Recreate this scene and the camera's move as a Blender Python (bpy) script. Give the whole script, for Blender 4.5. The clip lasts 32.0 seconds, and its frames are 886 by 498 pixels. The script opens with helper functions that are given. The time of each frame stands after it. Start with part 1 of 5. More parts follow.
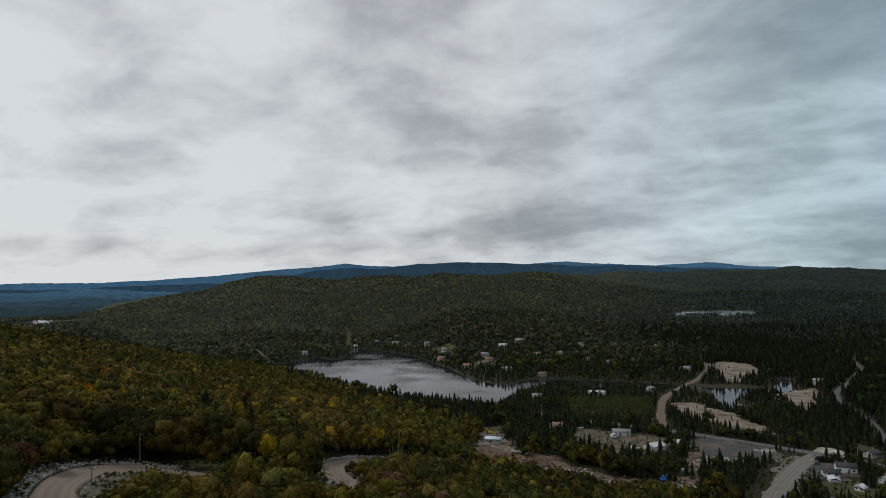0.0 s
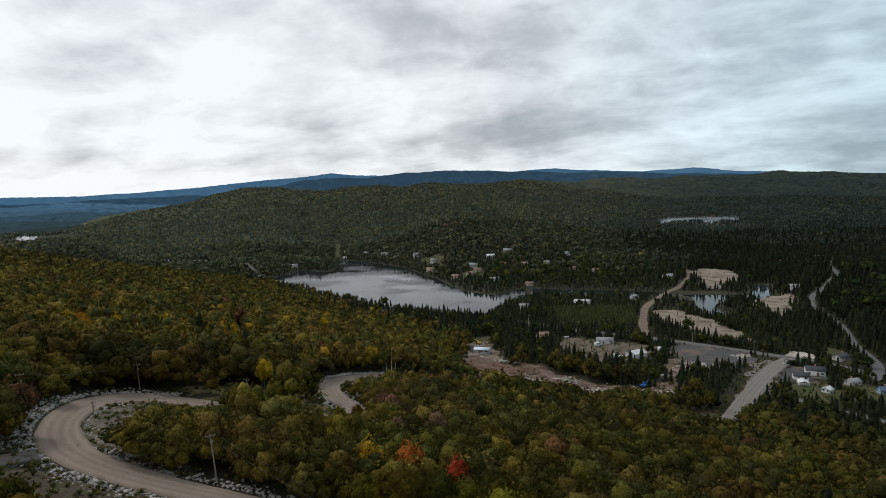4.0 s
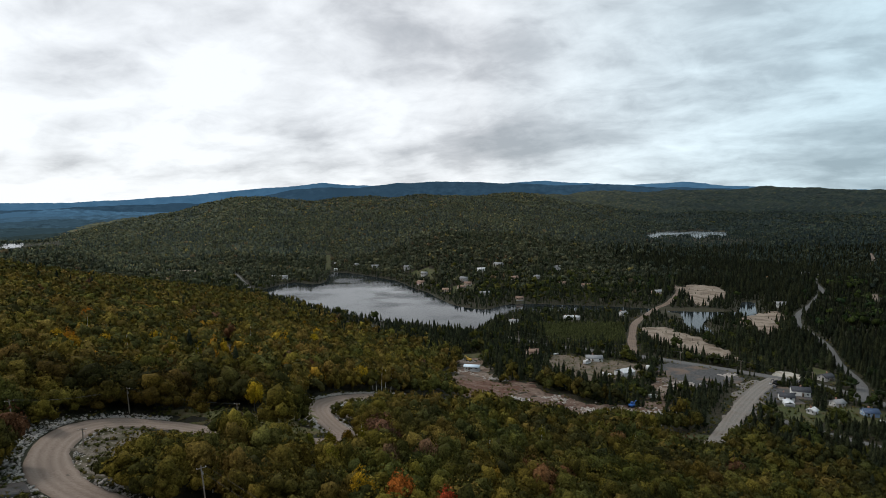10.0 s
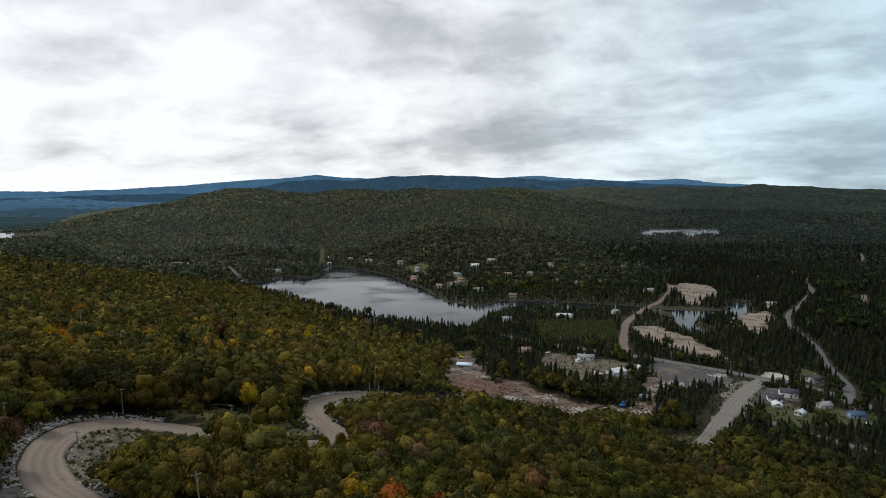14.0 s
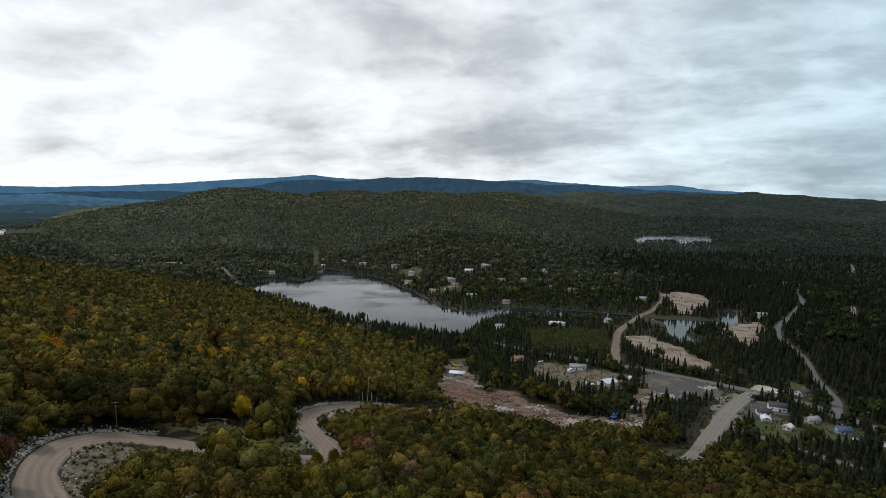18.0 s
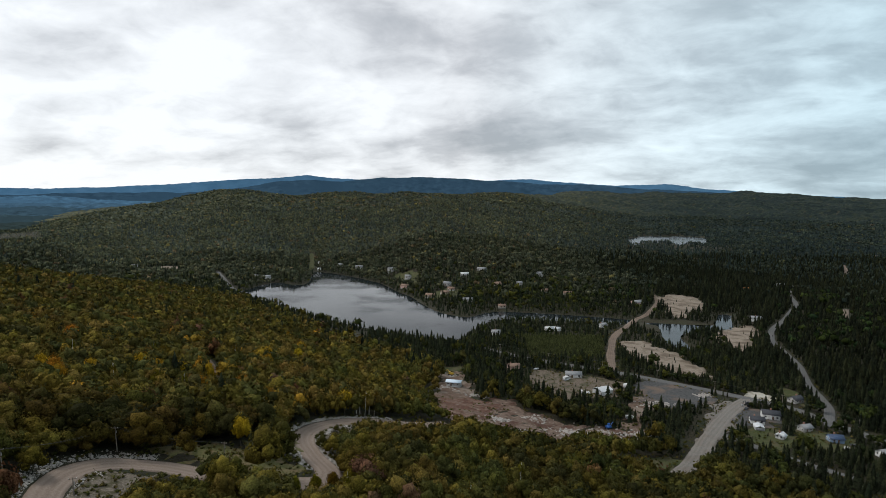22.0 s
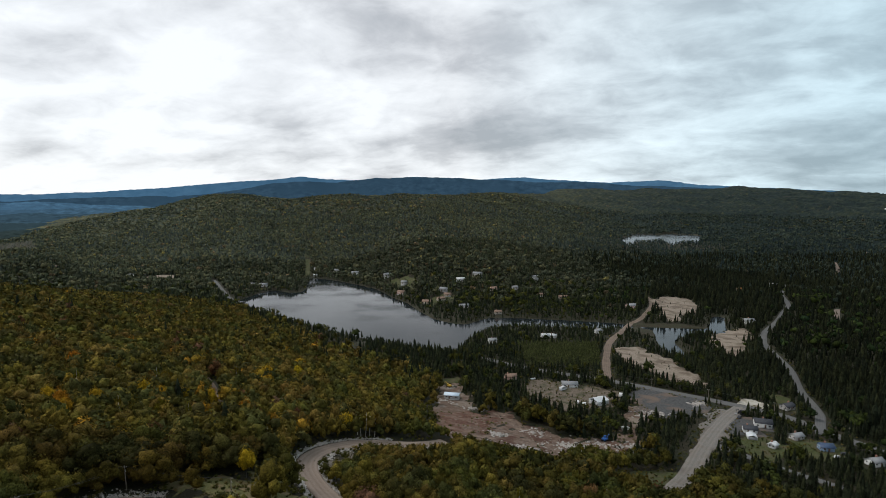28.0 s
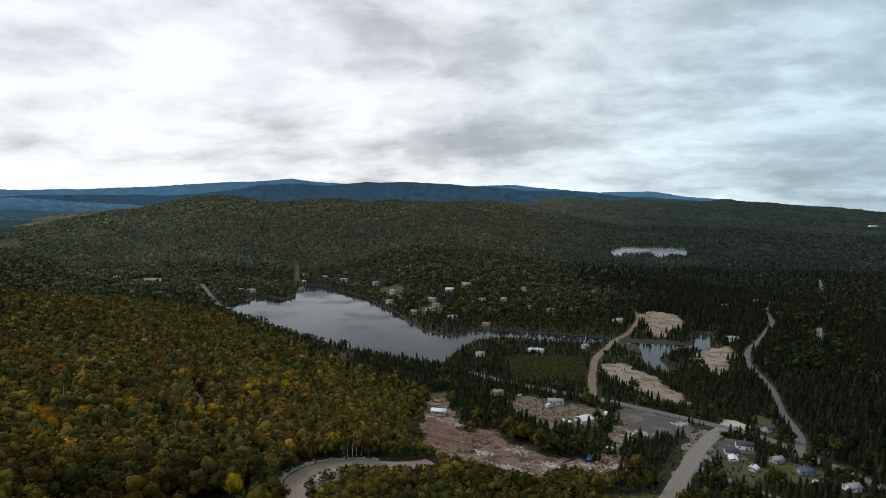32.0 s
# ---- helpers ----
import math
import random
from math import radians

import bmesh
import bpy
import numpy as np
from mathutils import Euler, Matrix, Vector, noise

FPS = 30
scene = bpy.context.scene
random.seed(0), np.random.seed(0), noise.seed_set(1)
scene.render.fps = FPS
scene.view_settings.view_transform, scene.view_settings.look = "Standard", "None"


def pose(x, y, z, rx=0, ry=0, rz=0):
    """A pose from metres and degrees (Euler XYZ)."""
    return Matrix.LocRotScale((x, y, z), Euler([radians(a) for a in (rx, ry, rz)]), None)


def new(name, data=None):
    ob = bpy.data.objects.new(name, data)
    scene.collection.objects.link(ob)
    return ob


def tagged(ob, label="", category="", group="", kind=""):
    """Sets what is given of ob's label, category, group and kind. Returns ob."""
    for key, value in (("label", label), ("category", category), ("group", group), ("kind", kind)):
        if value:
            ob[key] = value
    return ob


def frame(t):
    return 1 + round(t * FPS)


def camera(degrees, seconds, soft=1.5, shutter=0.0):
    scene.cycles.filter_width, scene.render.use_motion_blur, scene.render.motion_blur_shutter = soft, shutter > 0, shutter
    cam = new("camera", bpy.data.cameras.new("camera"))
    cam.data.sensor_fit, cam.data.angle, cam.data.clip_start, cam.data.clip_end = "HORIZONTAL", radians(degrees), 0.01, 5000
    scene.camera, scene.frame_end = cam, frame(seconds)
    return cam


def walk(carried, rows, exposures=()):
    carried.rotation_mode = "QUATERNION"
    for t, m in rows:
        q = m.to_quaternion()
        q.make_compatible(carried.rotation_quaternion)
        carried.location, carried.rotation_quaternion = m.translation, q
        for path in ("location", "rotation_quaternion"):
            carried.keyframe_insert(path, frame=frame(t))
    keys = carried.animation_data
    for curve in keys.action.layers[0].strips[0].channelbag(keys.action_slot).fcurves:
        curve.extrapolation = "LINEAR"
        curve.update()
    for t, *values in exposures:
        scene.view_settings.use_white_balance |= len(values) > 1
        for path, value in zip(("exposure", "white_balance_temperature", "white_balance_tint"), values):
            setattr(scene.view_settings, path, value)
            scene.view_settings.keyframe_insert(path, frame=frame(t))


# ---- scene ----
cam = camera(76.2, 32.0, soft=0.5)
PATH = [
    (0, 1.51, -0.49, 106.93, 94.10, 0.40, 2.55),
    (0.5, 1.50, 0.51, 108.31, 89.35, 1.48, 2.09),
    (1, 1.42, 1.32, 109.46, 85.81, 0.31, 1.37),
    (1.5, 1.23, 1.70, 110.19, 86.33, -0.74, 1.19),
    (2, 1.06, 1.82, 110.66, 86.79, -0.99, 1.15),
    (2.5, 0.92, 1.86, 111.12, 86.05, -0.74, 1.10),
    (3, 0.83, 1.90, 111.62, 84.99, 0.70, 1.09),
    (3.5, 0.76, 1.92, 112.13, 84.73, 1.18, 1.29),
    (5.5, 0.39, 1.60, 113.97, 85.03, 1.06, 1.09),
    (6, 0.36, 1.57, 114.37, 84.76, 1.20, 0.89),
    (6.5, 0.37, 1.53, 114.71, 85.19, 0.47, 0.82),
    (7, 0.39, 1.48, 115.05, 85.03, -0.64, 0.92),
    (7.5, 0.39, 1.37, 115.48, 84.96, 0.30, 0.87),
    (8, 0.36, 1.20, 115.96, 85.14, 0.91, 0.82),
    (8.5, 0.35, 1.03, 116.38, 85.54, 0.91, 0.76),
    (9, 0.37, 0.89, 116.81, 85.35, 0.86, 0.64),
    (9.5, 0.39, 0.70, 117.16, 85.42, 0.87, 0.51),
    (10, 0.40, 0.46, 117.45, 85.80, 0.45, 0.37),
    (10.5, 0.41, 0.29, 117.84, 85.98, 0.37, 0.27),
    (11, 0.37, 0.25, 118.34, 85.95, 0.09, 0.26),
    (11.5, 0.31, 0.29, 118.88, 84.94, 0.50, 0.24),
    (12, 0.23, 0.25, 119.31, 84.87, 0.67, 0.04),
    (12.5, 0.14, 0.11, 119.65, 85.82, -0.05, -0.04),
    (13, 0.11, 0.05, 120.06, 84.65, 0.03, -0.12),
    (13.5, 0.09, -0.05, 120.45, 84.76, 0.32, -0.16),
    (14, 0.09, -0.18, 120.85, 85.13, -0.30, -0.20),
    (14.5, 0.07, -0.30, 121.34, 84.61, 0.29, -0.16),
    (16.5, -0.18, -0.94, 123.61, 85.29, 1.59, -0.36),
    (17, -0.26, -1.06, 124.30, 85.42, 1.04, -0.34),
    (17.5, -0.38, -1.16, 125.05, 85.26, 0.34, -0.50),
    (18, -0.51, -1.25, 125.82, 85.30, -1.31, -0.73),
    (18.5, -0.59, -1.31, 126.64, 85.92, 1.19, -0.70),
    (19, -0.63, -1.36, 127.59, 85.44, 1.31, -0.49),
    (19.5, -0.68, -1.46, 128.62, 84.40, -2.02, -0.99),
    (20, -0.71, -1.68, 129.61, 85.09, -0.56, -1.06),
    (20.5, -0.70, -1.94, 130.60, 85.41, 0.84, -0.80),
    (21, -0.70, -2.20, 131.60, 84.96, 0.22, -0.88),
    (21.5, -0.75, -2.48, 132.54, 84.88, -1.48, -1.19),
    (22, -0.81, -2.76, 133.45, 85.20, -1.07, -1.18),
    (22.5, -0.87, -3.03, 134.40, 84.88, -1.28, -1.37),
    (23, -0.90, -3.30, 135.40, 84.87, -0.35, -1.30),
    (23.5, -0.94, -3.58, 136.42, 84.75, -0.47, -1.14),
    (24, -1.02, -3.89, 137.45, 84.61, -0.55, -1.17),
    (24.5, -1.14, -4.20, 138.51, 84.79, -0.12, -1.30),
    (25, -1.26, -4.51, 139.59, 84.71, -1.10, -1.36),
    (25.5, -1.38, -4.86, 140.61, 84.70, -0.80, -1.51),
    (27.5, -1.73, -6.28, 144.63, 84.92, -0.13, -1.96),
    (28, -1.78, -6.59, 145.66, 85.00, -0.20, -1.76),
    (28.5, -1.88, -6.86, 146.75, 84.70, -1.14, -2.20),
    (29, -1.98, -7.09, 147.85, 84.53, -0.59, -2.33),
    (29.5, -2.05, -7.32, 148.94, 85.73, -1.00, -2.02),
    (30, -2.13, -7.54, 150.06, 85.05, -0.15, -1.94),
    (30.5, -2.25, -7.79, 151.12, 85.09, -0.18, -2.09),
    (31, -2.38, -8.06, 152.14, 85.02, -0.41, -2.37),
    (31.5, -2.47, -8.30, 153.16, 85.30, -0.80, -2.55),
    (32, -2.55, -8.54, 154.20, 85.49, -1.61, -2.71),
]

walk(cam, [(t, pose(x, y, z, rx, ry, rz)) for t, x, y, z, rx, ry, rz in PATH],
     exposures=[(0.0, -0.42), (0.7, -0.38), (3.0, -0.05), (6.0, 0.1), (13.0, 0.12), (32.0, 0.12)])

# ---- sky and light ----
SUN_EL, SUN_AZ = radians(48), radians(-60)


def build_sky():
    world = bpy.data.worlds.new("overcast_sky")
    scene.world = world
    world.use_nodes = True
    nt = world.node_tree
    N, L = nt.nodes, nt.links
    N.clear()

    def node(kind, **kw):
        n = N.new(kind)
        for k, v in kw.items():
            n.inputs[k].default_value = v
        return n

    def math_node(op, a, b):
        n = N.new("ShaderNodeMath")
        n.operation = op
        for i, v in enumerate((a, b)):
            if isinstance(v, (int, float)):
                n.inputs[i].default_value = v
            else:
                L.new(v, n.inputs[i])
        return n.outputs[0]

    coord = N.new("ShaderNodeTexCoord")
    split = N.new("ShaderNodeSeparateXYZ")
    L.new(coord.outputs["Generated"], split.inputs[0])
    high = math_node("MAXIMUM", split.outputs[2], 0.0)
    up = math_node("ADD", high, 0.27)
    px = math_node("DIVIDE", split.outputs[0], up)
    py = math_node("DIVIDE", split.outputs[1], up)
    join = N.new("ShaderNodeCombineXYZ")
    L.new(px, join.inputs[0])
    L.new(py, join.inputs[1])

    def clouds(scale, detail, rough, distort, stretch, turn, shift):
        """Noise on the flat cloud deck, drawn out along one bearing."""
        bend = N.new("ShaderNodeMapping")
        bend.inputs["Rotation"].default_value = (0, 0, radians(turn))
        L.new(join.outputs[0], bend.inputs[0])
        mp = N.new("ShaderNodeMapping")
        mp.inputs["Scale"].default_value = stretch
        mp.inputs["Location"].default_value = shift
        L.new(bend.outputs[0], mp.inputs[0])
        tx = node("ShaderNodeTexNoise", Scale=scale, Detail=detail, Roughness=rough, Distortion=distort)
        L.new(mp.outputs[0], tx.inputs["Vector"])
        return tx.outputs["Fac"]

    big = clouds(0.85, 2.0, 0.4, 0.0, (0.75, 1.0, 1), 32, (1.1, 4.2, 0))
    mid = clouds(2.0, 6.0, 0.54, 0.25, (0.78, 1.0, 1), 28, (0.4, 7.3, 0))
    fine = clouds(5.6, 6.0, 0.58, 0.4, (0.95, 1.0, 1), 22, (5.4, 2.3, 0))
    both = math_node("ADD", math_node("ADD", math_node("MULTIPLY", big, 0.30), math_node("MULTIPLY", mid, 0.58)), math_node("MULTIPLY", fine, 0.26))
    # the deck is thinner towards the west, thickens towards the east, and ends in a bright strip over the hills
    lean = math_node("ADD", math_node("SUBTRACT", both, 0.047), math_node("MULTIPLY", split.outputs[0], -0.14))
    strip = N.new("ShaderNodeMapRange")
    strip.interpolation_type = "SMOOTHSTEP"
    for key, v in (("From Min", 0.015), ("From Max", 0.075), ("To Min", 0.045), ("To Max", 0.0)):
        strip.inputs[key].default_value = v
    L.new(high, strip.inputs["Value"])
    lean = math_node("ADD", lean, strip.outputs[0])
    ramp = N.new("ShaderNodeValToRGB")
    el = ramp.color_ramp.elements
    el[0].position, el[0].color = 0.345, (0.40, 0.43, 0.465, 1)
    el[1].position, el[1].color = 0.615, (0.93, 0.965, 1.0, 1)
    for pos, col in ((0.44, (0.56, 0.585, 0.62, 1)), (0.52, (0.755, 0.785, 0.82, 1))):
        e = el.new(pos)
        e.color = col
    L.new(lean, ramp.inputs[0])
    sky = N.new("ShaderNodeTexSky")
    sky.sky_type = "NISHITA"
    sky.sun_disc = False
    sky.sun_elevation, sky.sun_rotation = SUN_EL, SUN_AZ
    bg_sky = node("ShaderNodeBackground", Strength=0.06)
    L.new(sky.outputs[0], bg_sky.inputs[0])
    bg_cloud = node("ShaderNodeBackground", Strength=CLOUD)
    # teal lens cast towards the east, put into the cloud colour
    cool = N.new("ShaderNodeMapRange")
    for key, v in (("From Min", 0.05), ("From Max", 0.62), ("To Min", 0.0), ("To Max", 1.0)):
        cool.inputs[key].default_value = v
    L.new(split.outputs[0], cool.inputs["Value"])
    tint = N.new("ShaderNodeMix")
    tint.data_type, tint.blend_type = "RGBA", "MULTIPLY"
    L.new(cool.outputs[0], tint.inputs[0])
    L.new(ramp.outputs[0], tint.inputs[6])
    tint.inputs[7].default_value = (0.79, 0.98, 1.045, 1)
    L.new(tint.outputs[2], bg_cloud.inputs[0])
    mix = node("ShaderNodeMixShader", Fac=0.9)
    L.new(bg_sky.outputs[0], mix.inputs[1])
    L.new(bg_cloud.outputs[0], mix.inputs[2])
    out = N.new("ShaderNodeOutputWorld")
    L.new(mix.outputs[0], out.inputs[0])


CLOUD = 1.03
build_sky()
sun = new("sun", bpy.data.lights.new("sun", "SUN"))
sun.data.energy, sun.data.angle, sun.data.color = 1.5, radians(11), (1.0, 0.97, 0.92)
sun.matrix_world = pose(0, 0, 900, 90 - math.degrees(SUN_EL), 0, 240)


# ---- materials ----
def surface(name, low, high, size, rough=0.9, bump=0.3, patch=None, patch_size=12.0, metal=0.0, stretch=(1, 1, 1), worn=None):
    """A weathered surface: fine grain between two colours, with broad patches of a third."""
    m = bpy.data.materials.new(name)
    m.use_nodes = True
    N, L = m.node_tree.nodes, m.node_tree.links
    b = N["Principled BSDF"]
    b.inputs["Roughness"].default_value = rough
    b.inputs["Metallic"].default_value = metal
    b.inputs["Specular IOR Level"].default_value = 0.25
    geo = N.new("ShaderNodeNewGeometry")
    mp = N.new("ShaderNodeMapping")
    mp.inputs["Scale"].default_value = stretch
    L.new(geo.outputs["Position"], mp.inputs[0])
    fine = N.new("ShaderNodeTexNoise")
    fine.inputs["Scale"].default_value, fine.inputs["Detail"].default_value = 1.0 / size, 6.0
    fine.inputs["Roughness"].default_value = 0.65
    L.new(mp.outputs[0], fine.inputs["Vector"])
    ramp = N.new("ShaderNodeValToRGB")
    ramp.color_ramp.elements[0].position, ramp.color_ramp.elements[0].color = 0.33, (*low, 1)
    ramp.color_ramp.elements[1].position, ramp.color_ramp.elements[1].color = 0.68, (*high, 1)
    L.new(fine.outputs["Fac"], ramp.inputs[0])
    last = ramp.outputs[0]
    if patch:
        broad = N.new("ShaderNodeTexNoise")
        broad.inputs["Scale"].default_value, broad.inputs["Detail"].default_value = 1.0 / patch_size, 4.0
        L.new(geo.outputs["Position"], broad.inputs["Vector"])
        edge = N.new("ShaderNodeValToRGB")
        edge.color_ramp.elements[0].position, edge.color_ramp.elements[1].position = 0.47, 0.62
        L.new(broad.outputs["Fac"], edge.inputs[0])
        mix = N.new("ShaderNodeMix")
        mix.data_type = "RGBA"
        L.new(edge.outputs[0], mix.inputs[0])
        L.new(last, mix.inputs[6])
        mix.inputs[7].default_value = (*patch, 1)
        last = mix.outputs[2]
    if worn:
        # wheel tracks run along the stored lanes
        lane = N.new("ShaderNodeAttribute")
        lane.attribute_name = "lane"
        ease = N.new("ShaderNodeMath")
        ease.operation = "MULTIPLY"
        L.new(lane.outputs["Fac"], ease.inputs[0])
        L.new(fine.outputs["Fac"], ease.inputs[1])
        rub = N.new("ShaderNodeMix")
        rub.data_type = "RGBA"
        L.new(ease.outputs[0], rub.inputs[0])
        L.new(last, rub.inputs[6])
        rub.inputs[7].default_value = (*worn, 1)
        last = rub.outputs[2]
    L.new(last, b.inputs["Base Color"])
    if bump:
        bp = N.new("ShaderNodeBump")
        bp.inputs["Strength"].default_value, bp.inputs["Distance"].default_value = bump, size
        L.new(fine.outputs["Fac"], bp.inputs["Height"])
        L.new(bp.outputs[0], b.inputs["Normal"])
    return m


def leafage(name, colour=None, spread=0.42):
    """Leaves: the tree's own hue (given, or stored on the mesh as "hue"), varied clump by clump."""
    m = bpy.data.materials.new(name)
    m.use_nodes = True
    N, L = m.node_tree.nodes, m.node_tree.links
    b = N["Principled BSDF"]
    b.inputs["Roughness"].default_value = 0.85
    b.inputs["Specular IOR Level"].default_value = 0.03
    if colour:
        info = N.new("ShaderNodeObjectInfo")
        hsv = N.new("ShaderNodeHueSaturation")
        hsv.inputs["Color"].default_value = (*colour, 1)
        span = N.new("ShaderNodeMapRange")
        span.inputs["To Min"].default_value, span.inputs["To Max"].default_value = 0.47, 0.53
        L.new(info.outputs["Random"], span.inputs["Value"])
        L.new(span.outputs[0], hsv.inputs["Hue"])
        base = hsv.outputs[0]
    else:
        at = N.new("ShaderNodeAttribute")
        at.attribute_name = "hue"
        base = at.outputs["Color"]
    geo = N.new("ShaderNodeNewGeometry")
    vary = N.new("ShaderNodeMapRange")
    vary.inputs["To Min"].default_value, vary.inputs["To Max"].default_value = 1.0 - spread, 1.0 + spread
    L.new(geo.outputs["Random Per Island"], vary.inputs["Value"])
    speck = N.new("ShaderNodeTexNoise")
    speck.inputs["Scale"].default_value, speck.inputs["Detail"].default_value, speck.inputs["Roughness"].default_value = 2.0, 5.0, 0.72
    L.new(geo.outputs["Position"], speck.inputs["Vector"])
    grain = N.new("ShaderNodeMapRange")
    for key, v in (("From Min", 0.32), ("From Max", 0.68), ("To Min", 0.22), ("To Max", 2.0)):
        grain.inputs[key].default_value = v
    L.new(speck.outputs["Fac"], grain.inputs["Value"])
    both = N.new("ShaderNodeMath")
    both.operation = "MULTIPLY"
    L.new(vary.outputs[0], both.inputs[0])
    L.new(grain.outputs[0], both.inputs[1])
    mul = N.new("ShaderNodeVectorMath")
    mul.operation = "SCALE"
    L.new(base, mul.inputs[0])
    L.new(both.outputs[0], mul.inputs["Scale"])
    L.new(mul.outputs[0], b.inputs["Base Color"])
    bp = N.new("ShaderNodeBump")
    bp.inputs["Strength"].default_value, bp.inputs["Distance"].default_value = 1.0, 0.6
    L.new(speck.outputs["Fac"], bp.inputs["Height"])
    L.new(bp.outputs[0], b.inputs["Normal"])
    return m


def water_material(name, rough):
    m = bpy.data.materials.new(name)
    m.use_nodes = True
    N, L = m.node_tree.nodes, m.node_tree.links
    b = N["Principled BSDF"]
    b.inputs["Base Color"].default_value = (0.012, 0.016, 0.018, 1)
    b.inputs["Roughness"].default_value = rough
    b.inputs["IOR"].default_value = 1.18 if rough < 0.08 else 2.5
    geo = N.new("ShaderNodeNewGeometry")
    n = N.new("ShaderNodeTexNoise")
    n.inputs["Scale"].default_value, n.inputs["Detail"].default_value = 0.35, 3.0
    L.new(geo.outputs["Position"], n.inputs["Vector"])
    # light airs roughen the surface in patches
    airs = N.new("ShaderNodeTexNoise")
    airs.inputs["Scale"].default_value, airs.inputs["Detail"].default_value = 0.018, 5.0
    L.new(geo.outputs["Position"], airs.inputs["Vector"])
    calm = N.new("ShaderNodeMapRange")
    for key, v in (("From Min", 0.42), ("From Max", 0.66), ("To Min", rough * 0.6 if rough < 0.08 else 0.16), ("To Max", rough + 0.16 if rough < 0.08 else 0.22)):
        calm.inputs[key].default_value = v
    L.new(airs.outputs["Fac"], calm.inputs["Value"])
    L.new(calm.outputs[0], b.inputs["Roughness"])
    bp = N.new("ShaderNodeBump")
    bp.inputs["Strength"].default_value, bp.inputs["Distance"].default_value = (0.015, 0.4) if rough > 0.08 else (0.05, 0.4)
    L.new(n.outputs["Fac"], bp.inputs["Height"])
    L.new(bp.outputs[0], b.inputs["Normal"])
    return m


M_GROUND = surface("forest_floor", (0.015, 0.013, 0.007), (0.038, 0.032, 0.016), 1.2, 0.95, 0.7, (0.020, 0.023, 0.010), 9)
M_GRAVEL = surface("gravel_road", (0.122, 0.089, 0.069), (0.205, 0.157, 0.125), 0.45, 0.95, 0.4, (0.15, 0.113, 0.089), 7, worn=(0.265, 0.212, 0.173))
M_GREY = surface("grey_gravel", (0.100, 0.091, 0.081), (0.178, 0.163, 0.147), 0.6, 0.95, 0.4, (0.125, 0.105, 0.088), 6, worn=(0.21, 0.19, 0.168))
M_ASPHALT = surface("worn_asphalt", (0.085, 0.084, 0.083), (0.13, 0.128, 0.124), 0.6, 0.9, 0.15, (0.105, 0.10, 0.095), 9, worn=(0.07, 0.07, 0.07))
M_SAND = surface("pale_sand", (0.155, 0.124, 0.094), (0.255, 0.208, 0.162), 1.5, 0.95, 0.3, (0.11, 0.082, 0.058), 11)
M_PALE = surface("white_sand", (0.30, 0.28, 0.235), (0.43, 0.40, 0.345), 1.2, 0.95, 0.3, (0.24, 0.21, 0.165), 6)
M_DIRT = surface("red_dirt", (0.075, 0.045, 0.030), (0.155, 0.105, 0.075), 2.2, 0.95, 0.8, (0.19, 0.15, 0.12), 9)
M_YARD = surface("dark_gravel_yard", (0.034, 0.035, 0.037), (0.085, 0.083, 0.08), 1.6, 0.95, 0.4, (0.12, 0.088, 0.067), 13)
M_GRASS = surface("rough_grass", (0.030, 0.038, 0.011), (0.058, 0.064, 0.019), 0.8, 0.95, 0.5, (0.066, 0.058, 0.028), 6)
M_VERGE = surface("dry_verge_grass", (0.062, 0.064, 0.020), (0.130, 0.120, 0.044), 0.7, 0.95, 0.6, (0.145, 0.108, 0.055), 4)
M_SANDROAD = surface("sandy_track", (0.105, 0.075, 0.055), (0.17, 0.125, 0.097), 0.8, 0.95, 0.2, (0.10, 0.07, 0.05), 7, worn=(0.20, 0.155, 0.122))
M_RED = surface("red_soil", (0.072, 0.033, 0.021), (0.145, 0.073, 0.049), 2.4, 0.95, 0.9, (0.165, 0.108, 0.08), 10)
M_DIRT2 = surface("bulldozed_dirt", (0.088, 0.054, 0.038), (0.215, 0.158, 0.123), 3.2, 0.95, 0.9, (0.080, 0.038, 0.025), 13)
M_DIRTYARD = surface("trodden_yard", (0.075, 0.058, 0.041), (0.155, 0.122, 0.093), 1.4, 0.95, 0.4, (0.045, 0.044, 0.020), 7)
M_HEATH = surface("brown_heath", (0.034, 0.028, 0.015), (0.085, 0.068, 0.042), 0.6, 0.95, 0.8, (0.062, 0.040, 0.024), 2.4)
M_MARSH = surface("marsh_sedge", (0.018, 0.018, 0.009), (0.038, 0.035, 0.016), 0.9, 0.95, 0.5, (0.030, 0.022, 0.012), 8)
M_SCRUB = surface("stony_scrub", (0.065, 0.053, 0.036), (0.19, 0.16, 0.13), 0.6, 0.95, 0.7, (0.052, 0.046, 0.020), 2.6)
M_ROCK = surface("blasted_rock", (0.16, 0.145, 0.13), (0.47, 0.43, 0.39), 0.35, 0.9, 0.5)
M_BARK = surface("bark", (0.07, 0.06, 0.05), (0.15, 0.13, 0.11), 0.15, 0.95, 0.4)
M_BIRCH = surface("birch_bark", (0.35, 0.33, 0.30), (0.62, 0.60, 0.56), 0.2, 0.8, 0.2)
M_LEAF = leafage("forest_leaves")
M_WATER = water_material("lake_water", 0.06)
M_RUFFLED = water_material("ruffled_water", 0.09)
# aerial haze is put into these forest colours, bluer with distance
M_FAR = surface("far_forest_blue_haze", (0.022, 0.048, 0.076), (0.040, 0.078, 0.118), 60, 1.0, 0.0, (0.030, 0.062, 0.096), 300)
M_FAR2 = surface("remote_forest_blue_haze", (0.046, 0.112, 0.188), (0.070, 0.150, 0.240), 90, 1.0, 0.0)
